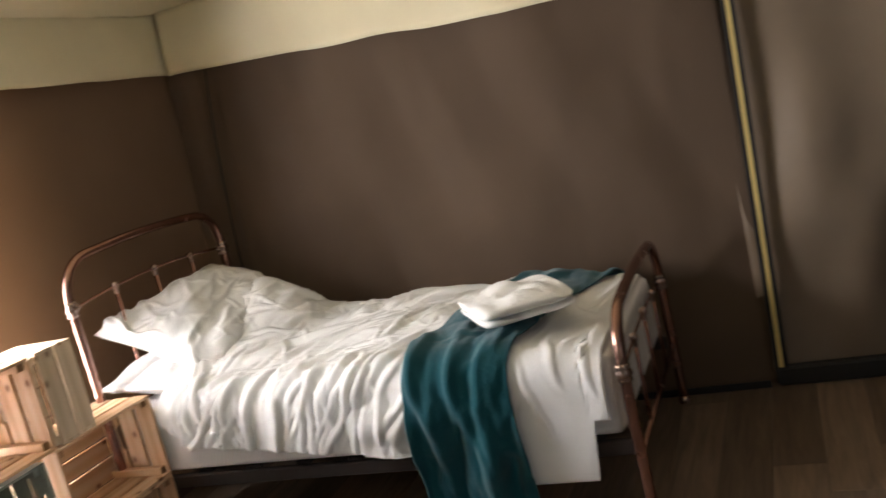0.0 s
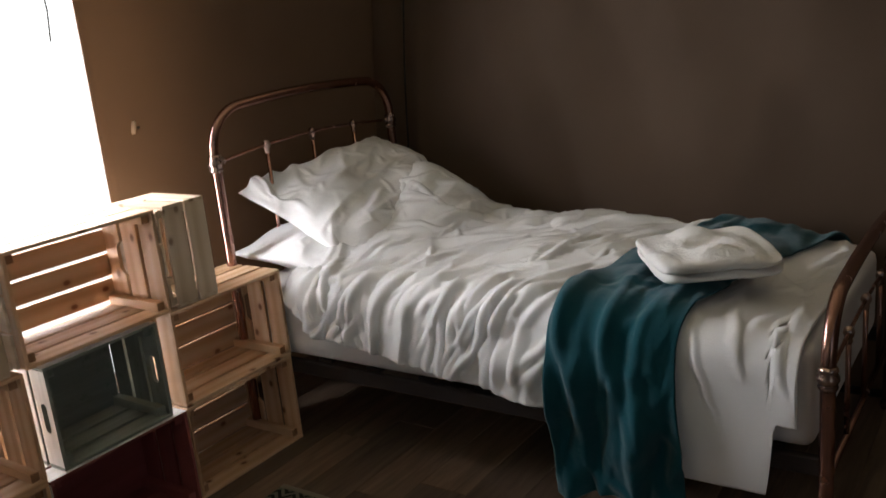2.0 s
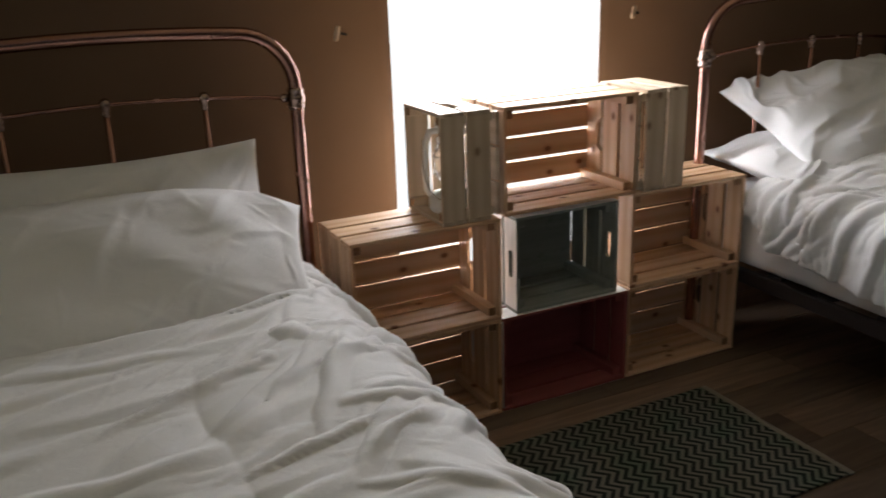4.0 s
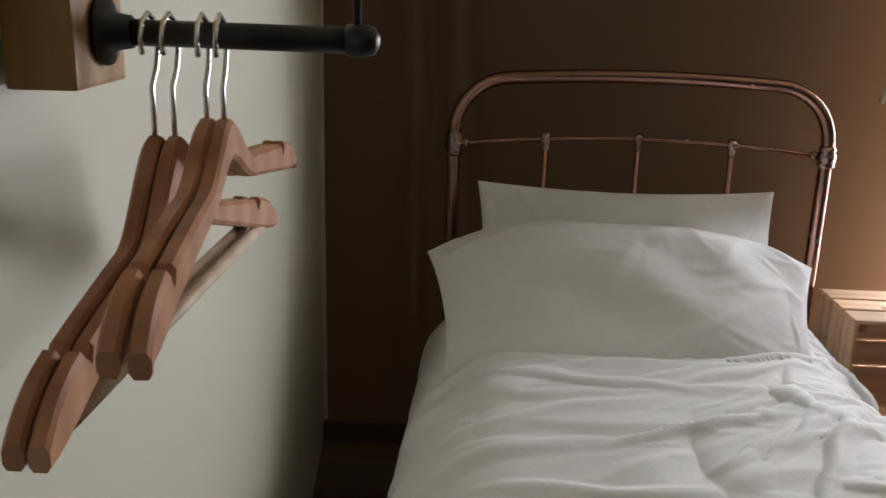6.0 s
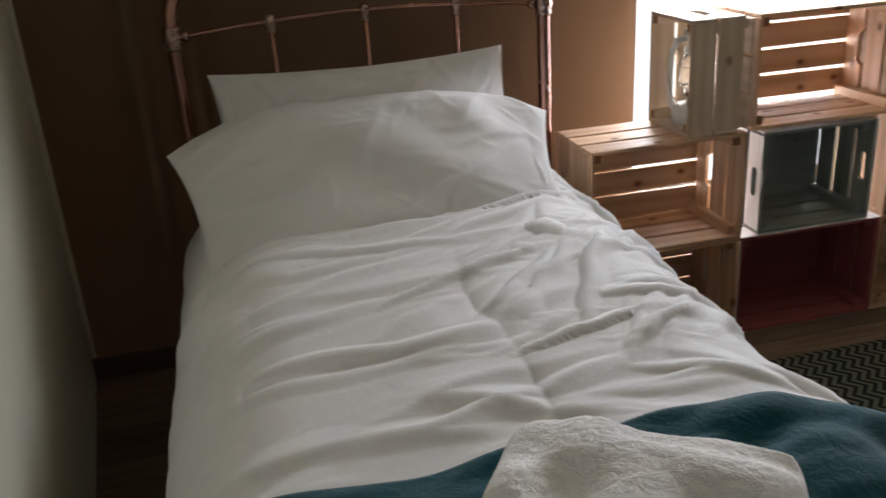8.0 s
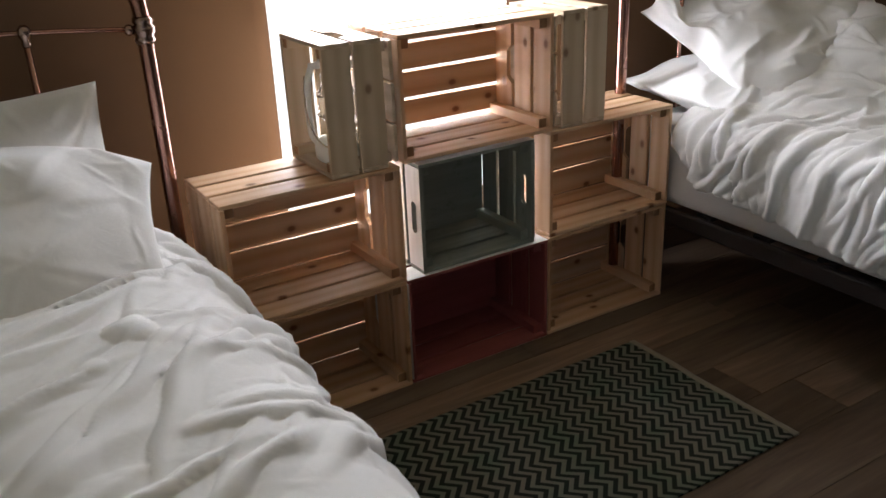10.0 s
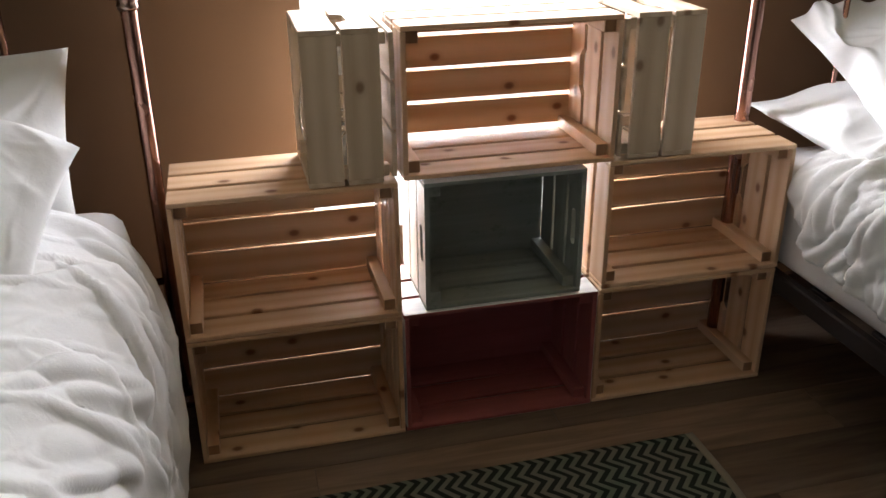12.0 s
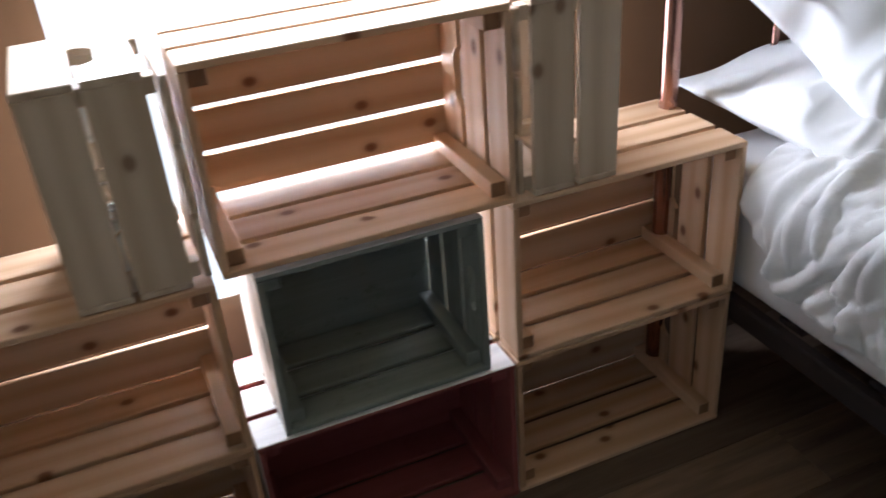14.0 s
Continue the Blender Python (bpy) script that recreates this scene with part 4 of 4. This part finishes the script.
P_R = press(P_R, S_R, V_R, right_cover, 77, (
    (40, (-0.38, 0.5), (-0.45, -1.40), -34, 20, (0.24, 0.52), (0.036, 0.066), (0.014, 0.032)),
    (150, (-0.46, 0.5), (-0.28, -1.42), -20, 38, (0.12, 0.32), (0.013, 0.028), (0.006, 0.014)),
    (46, (-0.78, 0.5), (-1.34, -1.84), 4, 20, (0.14, 0.42), (0.018, 0.040), (0.005, 0.013)),
    (52, (-0.66, -0.40), (-0.30, -1.34), -24, 18, (0.18, 0.40), (0.024, 0.044), (0.014, 0.030)),
    (90, (-0.74, -0.40), (-0.26, -1.36), -16, 28, (0.08, 0.20), (0.010, 0.020), (0.004, 0.011)),
))
right_duvet = tagged(cloth_object("duvet", P_R, COTTON, RB, 0.008, 0), "crumpled white cotton duvet pushed down the bed", "duvet", "duvets")
hem_band(right_duvet, P_R, slice(0, 5), COTTON)
S_L, V_L, P_L = lay(left_cover, -0.70, 0.92, -0.20, -1.86, 0.0055, left_excess, 14, 531, None, 0.00012, 0.3, fine=((72, 0.055, 0.0015, 0.0),),
                    folds=((80, 0.30, 0.007, 0.3), (62, 0.26, 0.006, 0.2)),
                    side=((36, 0.16, 0.014, 0.3),))
P_L = press(P_L, S_L, V_L, left_cover, 143, (
    (30, (-0.52, 0.10), (-0.45, -1.65), 12, 12, (0.28, 0.60), (0.034, 0.075), (0.006, 0.014)),
    (46, (0.00, 0.62), (-0.35, -1.22), 36, 16, (0.22, 0.52), (0.020, 0.048), (0.007, 0.018)),
    (20, (0.06, 0.62), (-1.18, -1.60), -24, 26, (0.18, 0.36), (0.024, 0.050), (0.004, 0.011)),
    (60, (-0.55, 0.62), (-0.40, -1.65), 10, 26, (0.08, 0.24), (0.009, 0.018), (0.0015, 0.0045)),
    (40, (-0.05, 0.66), (-0.25, -1.30), 30, 24, (0.10, 0.26), (0.010, 0.020), (0.002, 0.006)),
    (64, (0.44, 0.85), (-0.28, -1.75), -26, 20, (0.18, 0.44), (0.026, 0.055), (0.014, 0.030)),
))
# pressed fold lines down the middle and across, with the cloth drawn in towards their crossing
along = np.abs(S_L - 0.03 + 0.014 * vnoise(V_L * 5, S_L * 0, 533))
across = np.abs(V_L + 1.17 + 0.014 * vnoise(S_L * 5, V_L * 0, 534))
P_L[..., 2] -= 0.017 * np.exp(-along / 0.030) * ((-V_L - 0.75) / 0.25).clip(0, 1) * (0.7 + 0.5 * vnoise(V_L * 6, S_L * 0, 535))
P_L[..., 2] -= 0.009 * np.exp(-across / 0.020) * (np.abs(S_L - 0.05) < 0.42) * (0.75 + 0.6 * vnoise(S_L * 6, V_L * 0, 536)).clip(0, 1)
left_duvet = tagged(cloth_object("duvet", P_L, COTTON, LD, 0.010, 0), "wrinkled white cotton duvet hanging over the bedside", "duvet", "duvets")
hem_band(left_duvet, P_L, slice(-6, None), COTTON)


def grid_at(F, S, V, s, v):
    """Values of a field on the grid S, V at other places, held at its borders."""
    lo, hi = S[:, 0], S[:, -1]
    fv = ((v - V[0, 0]) / (V[-1, 0] - V[0, 0])).clip(0, 1) * (V.shape[0] - 1.001)
    i = fv.astype(int)
    fs = ((s - lo[i]) / (hi[i] - lo[i])).clip(0, 1) * (V.shape[1] - 1.001)
    j = fs.astype(int)
    u, w = fv - i, fs - j
    return F[i, j] * (1 - u) * (1 - w) + F[i + 1, j] * u * (1 - w) + F[i, j + 1] * (1 - u) * w + F[i + 1, j + 1] * u * w


def throw_over(label, cover, S, V, P, m, s0, s1, v0, v1, slant, seed, relief=1.0):
    """A fleece throw that lies on the duvet: it rides over the crests and hangs past the hem."""
    base = cover.place(S, V)
    ahead = cover.place(S, V, 0.01) - base
    ahead = ahead / (np.linalg.norm(ahead, axis=-1, keepdims=True) + 1e-9)
    H = ((P - base) * ahead).sum(-1)
    for _ in range(5):
        H = np.maximum.reduce([H, np.roll(H, 1, 0), np.roll(H, -1, 0), np.roll(H, 1, 1), np.roll(H, -1, 1)])
    for _ in range(8):
        H = (H + np.roll(H, 1, 0) + np.roll(H, -1, 0) + np.roll(H, 1, 1) + np.roll(H, -1, 1)) / 5
    ns, nv = int((s1 - s0) / 0.009), int(abs(v1 - v0) / 0.009)
    K, J = np.meshgrid(np.linspace(0, 1, ns), np.linspace(0, 1, nv))
    s = s0 + (s1 - s0) * K
    v = v0 + (v1 - v0) * J
    v = v + slant(s)
    lift = 0.012 + grid_at(H, S, V, s, v).clip(0, 0.07)
    hang = (np.abs(s) - cover.half).clip(0)
    lift = lift + (0.006 + 0.016 * (hang / 0.2).clip(0, 1)) * (1 + vnoise(v * 19 + s * 2, s * 2.2, seed)) + 0.004 * vnoise(v * 40, s * 12, seed + 1)
    near = -cover.half if abs(s0) > abs(s1) else cover.half
    lift = lift + relief * scattered_folds(s, v, seed + 5, (
        (34, (near - 0.45, near + 0.30), (v0, v1), 0, 12, (0.25, 0.55), (0.030, 0.060), (0.010, 0.024)),
        (50, (s0, s1), (v0 - 0.1, v1), -25, 40, (0.10, 0.30), (0.025, 0.050), (0.004, 0.012)),
    ))
    Q = cover.place(s, v, lift)
    Q[..., 0] = np.where(hang > 0.05, np.sign(s) * np.maximum(np.abs(Q[..., 0]), 0), Q[..., 0]) + np.sign(s) * (hang / 0.1).clip(0, 1) * 0.25 * lift
    Q[..., 2] += 0.012 * vnoise(v * 7, s * 0, seed + 2) * (hang / 0.3).clip(0, 1)
    ob = cloth_object("throw", Q, TEAL, m, 0.006)
    return tagged(ob, label, "throw", "throws")


throw_over("teal fleece throw laid across the white duvet", right_cover, S_R, V_R, P_R, RB, -0.925, 0.60, -1.262, -1.60,
           lambda s: -0.10 * (s + 0.48).clip(0, 1) - 0.18 * (s + 0.10).clip(0, 1) + 0.012 * np.sin(s * 9), 541)
throw_over("teal fleece throw across the foot of the duvet", left_cover, S_L, V_L, P_L, LD, -0.72, 0.95, -1.455, -1.83, lambda s: -0.03 * s + 0.012 * np.sin(s * 8), 551, 0.4)


def pillow(name, label, m, a, b, puff, seed, crumple=0.05, slump=0.0, taper=0.0, group="pillows"):
    """A filled pillow: two cloth sheets sewn at the rim over the filling, with drawn-in sides, and creased."""
    nx, ny = int(2 * a / 0.007), int(2 * b / 0.007)
    U, V = np.meshgrid(np.sin(np.linspace(-1.35, 1.35, nx)) / math.sin(1.35), np.sin(np.linspace(-1.35, 1.35, ny)) / math.sin(1.35))
    X = a * U * (1 - 0.06 * (1 - V**2)) * (1 - taper * (0.5 - 0.5 * V))
    Y = b * V * (1 - 0.09 * (1 - U**2)) - slump * np.abs(U) ** 3 * (0.5 + 0.5 * V)
    body = ((1 - np.abs(U) ** 2.4).clip(0) * (1 - np.abs(V) ** 2.4).clip(0)) ** 0.6 * (1 + 0.15 * vnoise(U * 1.6, V * 1.6, seed + 6))
    rim = np.minimum(1 - np.abs(U), 1 - np.abs(V)).clip(0, 0.1) / 0.1
    start = np.stack([np.stack([X, Y, k * (puff * body + rim * 0.02 * crumple / 0.05 * vnoise(U * 2.2, V * 2.2, seed + k))], -1) for k in (1, -1)])
    N = np.cross(np.gradient(start, axis=2), np.gradient(start, axis=1))
    N = N / (np.linalg.norm(N, axis=-1, keepdims=True) + 1e-9)
    e = (crumple * (1 + 0.9 * vnoise(U * 2.5, V * 2.5, seed + 8))).clip(0)
    e = np.stack([e, e])

    def weld(P):
        mid = (P[0] + P[1]) / 2
        for cut in ((0, slice(None)), (-1, slice(None)), (slice(None), 0), (slice(None), -1)):
            P[0][cut] = P[1][cut] = mid[cut]
        return P

    P = cloth_settle(start, N, e * 0.05, e * 0.05, 18, None, 0.0, 0.3, (0.05, 0.02), weld)
    for k in (0, 1):
        raised = rim * scattered_folds(X, Y, seed + 30 + k, (
            (30, (-a, a), (-b, b), 25, 35, (0.16, 0.44), (0.024, 0.052), (0.08 * crumple, 0.26 * crumple)),
            (60, (-a, a), (-b, b), -20, 60, (0.06, 0.18), (0.011, 0.024), (0.04 * crumple, 0.13 * crumple)),
        ))
        P[k] += N[k] * np.sign((N[k, ..., 2]) * (1 - 2 * k))[..., None] * raised[..., None]
    verts = P.reshape(-1, 3).tolist()
    i = np.arange(nx * ny).reshape(ny, nx)
    f = np.stack([i[:-1, :-1], i[:-1, 1:], i[1:, 1:], i[1:, :-1]], -1).reshape(-1, 4)
    me = bpy.data.meshes.new(name)
    me.from_pydata(verts, [], f.tolist() + (f[:, ::-1] + nx * ny).tolist())
    bm = bmesh.new()
    bm.from_mesh(me)
    bmesh.ops.remove_doubles(bm, verts=bm.verts, dist=0.0006)
    ob = part(name, bm, COTTON, None, m=m, smooth=True)
    sub = ob.modifiers.new("smooth", "SUBSURF")
    sub.levels = sub.render_levels = 1
    return tagged(ob, label, "pillow", group)


pillow("pillow", "plump white pillow lying flat on the mattress", RB @ pose(-0.06, -0.17, 0.625, 4, 0, 2), 0.37, 0.25, 0.085, 301, 0.05)
pillow("pillow", "creased white pillow leaning on the bed's headboard", RB @ pose(0.045, -0.17, 0.768, 24, -6, -4), 0.375, 0.27, 0.115, 311, 0.078)
pillow("pillow", "smooth white pillow propped against the headboard", LB @ pose(-0.028, -0.12, 0.676, 62, 0, 0), 0.392, 0.235, 0.095, 321, 0.03)
pillow("pillow", "large smooth white pillow sloping down onto the duvet", LB @ pose(-0.068, -0.40, 0.690, 27, 0, 0), 0.462, 0.29, 0.092, 331, 0.030, 0.15, 0.14)


def towel(label, m, a, b, layers, seed):
    """A folded terry towel: soft rounded layers."""
    o = empty("towel", m)
    tagged(o, label, "towel", "folded towels")
    t = 0.030
    for k in range(layers):
        n = 70
        u = np.linspace(-1, 1, n)
        U, V = np.meshgrid(u, u)
        X = a * np.sign(U) * np.abs(U) ** 0.9 * (1 - 0.03 * V**2 - 0.09 * V**6) - 0.012 * k
        Y = b * np.sign(V) * np.abs(V) ** 0.9 * (1 - 0.03 * U**2 - 0.09 * U**6) + 0.008 * k
        body = ((1 - U**8).clip(0) * (1 - V**8).clip(0)) ** 0.5
        verts, faces = [], []
        for sgn in (1, -1):
            puff = 1.0 + (0.85 * vnoise(U * 2.3, V * 2.3, seed + k) if sgn > 0 else 0)
            Z = k * t + t / 2 + sgn * t * 0.56 * body * puff + 0.010 * vnoise(U * 1.7, V * 1.7, seed + 9) + 0.0016 * np.random.RandomState(seed + k).uniform(-1, 1, U.shape) * body
            base = len(verts)
            verts += np.stack([X, Y, Z], -1).reshape(-1, 3).tolist()
            i = base + np.arange(n * n).reshape(n, n)
            f = np.stack([i[:-1, :-1], i[:-1, 1:], i[1:, 1:], i[1:, :-1]], -1).reshape(-1, 4)
            faces += (f if sgn > 0 else f[:, ::-1]).tolist()
        me = bpy.data.meshes.new("layer")
        me.from_pydata(verts, [], faces)
        bm = bmesh.new()
        bm.from_mesh(me)
        bmesh.ops.remove_doubles(bm, verts=bm.verts, dist=0.0004)
        part("layer", bm, TERRY, o, smooth=True)
    return o


towel("folded white terry towel on the teal throw", pose(1.655, -1.36, 0.668, 0, -3, 36), 0.155, 0.17, 2, 401)
towel("folded white terry towel on the second teal throw", pose(-0.545, -1.46, 0.668, 0, 0, -34), 0.155, 0.145, 2, 411)


def rug():
    xs, ys = np.linspace(0.17, 1.078, 120), np.linspace(-0.742, -0.178, 70)
    X, Y = np.meshgrid(xs, ys)
    edge = 0.004 * vnoise(Y * 9, X * 4, 71)
    Z = 0.007 + 0.0022 * vnoise(X * 6, Y * 6, 72)
    o = sheet_mesh("rug", X + edge * 0.6, Y + edge, Z, RUG, thickness=0.005)
    tagged(o, "black and cream zigzag woven rug on the floor", "rug")
    bx = np.linspace(1.076, 1.094, 4)
    BX, BY = np.meshgrid(bx, ys)
    sheet_mesh("binding", BX + 0.004 * vnoise(BY * 9, BX * 4, 71), BY, 0.0085 + 0.0022 * vnoise(BX * 6, BY * 6, 72), RUG_EDGE, o, "pale bound end", 0.006)


rug()


# ------------------------------------------------------------------ clothes rail by the partition
RAIL_Y, RAIL_Z = -1.55, 1.325


def clothes_rail():
    o = empty("clothes_rail", pose(-1.179, RAIL_Y, RAIL_Z, 0, 0, 5))
    tagged(o, "black iron pipe rail on a timber wall block", "clothes rail")
    part("block", box(0.50, 0.085, 0.042, 0.003, (0, 0, 0), 2), BLOCK_WOOD, o, "square oiled timber batten", pose(0.026, 0.0, 0.217, 0, 90, 0))
    part("flange", lathe([(0.020, 0.0), (0.021, 0.003), (0.0205, 0.006), (0.012, 0.008), (0.010, 0.020)], 24), BLACK_PIPE, o, "black pipe flange", pose(0.047, 0, 0, 0, 90, 0), True)
    part("pipe", tube([(0.047, 0, 0), (0.205, 0, -0.002)], 0.0082, 18), BLACK_PIPE, o, smooth=True)
    part("end_cap", lathe([(0.0080, -0.012), (0.0100, -0.010), (0.0102, 0.0), (0.0085, 0.007), (0.003, 0.010)], 18), BLACK_PIPE, o, m=pose(0.210, 0, -0.002, 0, 90, 0), smooth=True)
    part("hanger_rod", tube([(0.206, 0, 0.004), (0.205, 0, 0.35), (0.205, 0, 0.95)], 0.0025, 8), BLACK_PIPE, o, "thin black rod up to the roof", smooth=True)
    for a in (60, 180, 300):
        part("screw", lathe([(0.0008, 0.0042), (0.0028, 0.004), (0.003, 0.0005)], 10), STEEL, o, m=pose(0.0485, 0.0155 * math.cos(radians(a)), 0.0155 * math.sin(radians(a)), 0, 90, 0), smooth=True)


clothes_rail()


def hanger(label, x, neck, drop, deep, yaw, tilt, bar):
    """A wooden coat hanger: a bell-shaped neck, sloping arms, a skirt notch and a rounded lobe at each end, a steel hook."""
    o = empty("coat_hanger", pose(x, RAIL_Y, neck, tilt, 0, yaw))
    tagged(o, label, "coat hanger", "wooden coat hangers")
    th = 0.0056
    for s in (-1, 1):
        bm = bmesh.new()
        rings = []
        for i in range(57):
            k = i / 56
            e = min(1.0, k / 0.30)
            top = -drop * (0.52 * e * e * (3 - 2 * e) + 0.48 * k)
            low = -drop * (0.30 * e * e * (3 - 2 * e) + 0.70 * k) - deep
            if 0.735 < k < 0.775:
                top -= 0.0065
            elif k >= 0.775:
                f = (k - 0.775) / 0.225
                top += 0.002 * (1 - f) - 0.013 * f ** 3
                low += 0.004 * f ** 4
            low = min(low, top - 0.012)
            w = th * (1.0 - 0.12 * k)
            bow = 0.010 * k * k
            rings.append([bm.verts.new((bow + dx, s * 0.222 * k, z)) for dx, z in ((-w, top - 0.003), (-w * 0.6, top), (w * 0.6, top), (w, top - 0.003), (w, low + 0.003), (w * 0.6, low), (-w * 0.6, low), (-w, low + 0.003))])
        for r, q in zip(rings, rings[1:]):
            for j in range(8):
                bm.faces.new((r[j], r[(j + 1) % 8], q[(j + 1) % 8], q[j]))
        bm.faces.new(rings[0][::-1])
        bm.faces.new(rings[-1])
        bmesh.ops.recalc_face_normals(bm, faces=bm.faces)
        part("arm", bm, HANGER_WOOD, o)
    if bar:
        low = -drop * 0.86 - deep - 0.002
        part("trouser_bar", tube([(0.006, -0.186, low), (0.006, 0.186, low)], 0.0052, 10), PALE_PINE, o, "pale round trouser bar", smooth=True)
    top = RAIL_Z + 0.0098 - neck
    hook = [(0, 0, -0.006), (0, 0, top - 0.042), (0, 0.010, top - 0.032), (0, 0.0165, top - 0.015), (0, 0.012, top - 0.003), (0, 0.0, top + 0.002), (0, -0.011, top - 0.003), (0, -0.0155, top - 0.013), (0, -0.013, top - 0.022)]
    part("hook", tube(hook, 0.0017, 8), STEEL, o, "bent steel wire hook", smooth=True)


for x, neck, yaw in ((-1.100, 1.262, 2.6), (-1.087, 1.262, 2.2)):
    hanger("long varnished beech coat hanger with a trouser bar", x, neck, 0.086, 0.029, yaw, -0.6, True)
for x, neck, yaw in ((-1.066, 1.274, 5.0), (-1.055, 1.274, 5.6)):
    hanger("varnished beech coat hanger on the black rail", x, neck, 0.050, 0.025, yaw, 0.6, False)

# ------------------------------------------------------------------ floor planks
PLANK_W, PLANK_L = 0.165, 1.22


def floor_planks():
    shared = {}
    r = random.Random(12)
    y, row = WALL_Y - 0.0, 0
    while y > -4.6:
        x = -3.25 - r.uniform(0.0, PLANK_L)
        while x < RIGHT_X + 0.05:
            x0, x1 = max(x, -3.25), min(x + PLANK_L, RIGHT_X + 0.1)
            if x1 - x0 > 0.02:
                key = round(x1 - x0, 3)
                if key not in shared:
                    bm = box(x1 - x0 - 0.0015, PLANK_W - 0.0015, 0.008, 0.0008)
                    me = bpy.data.meshes.new("plank")
                    bm.to_mesh(me)
                    bm.free()
                    me.materials.append(PLANK)
                    shared[key] = me
                ob = new("plank", shared[key])
                ob.parent = floor_base
                ob.location = ((x0 + x1) / 2, y - PLANK_W / 2, -0.004)
            x += PLANK_L
        y -= PLANK_W
        row += 1


floor_planks()
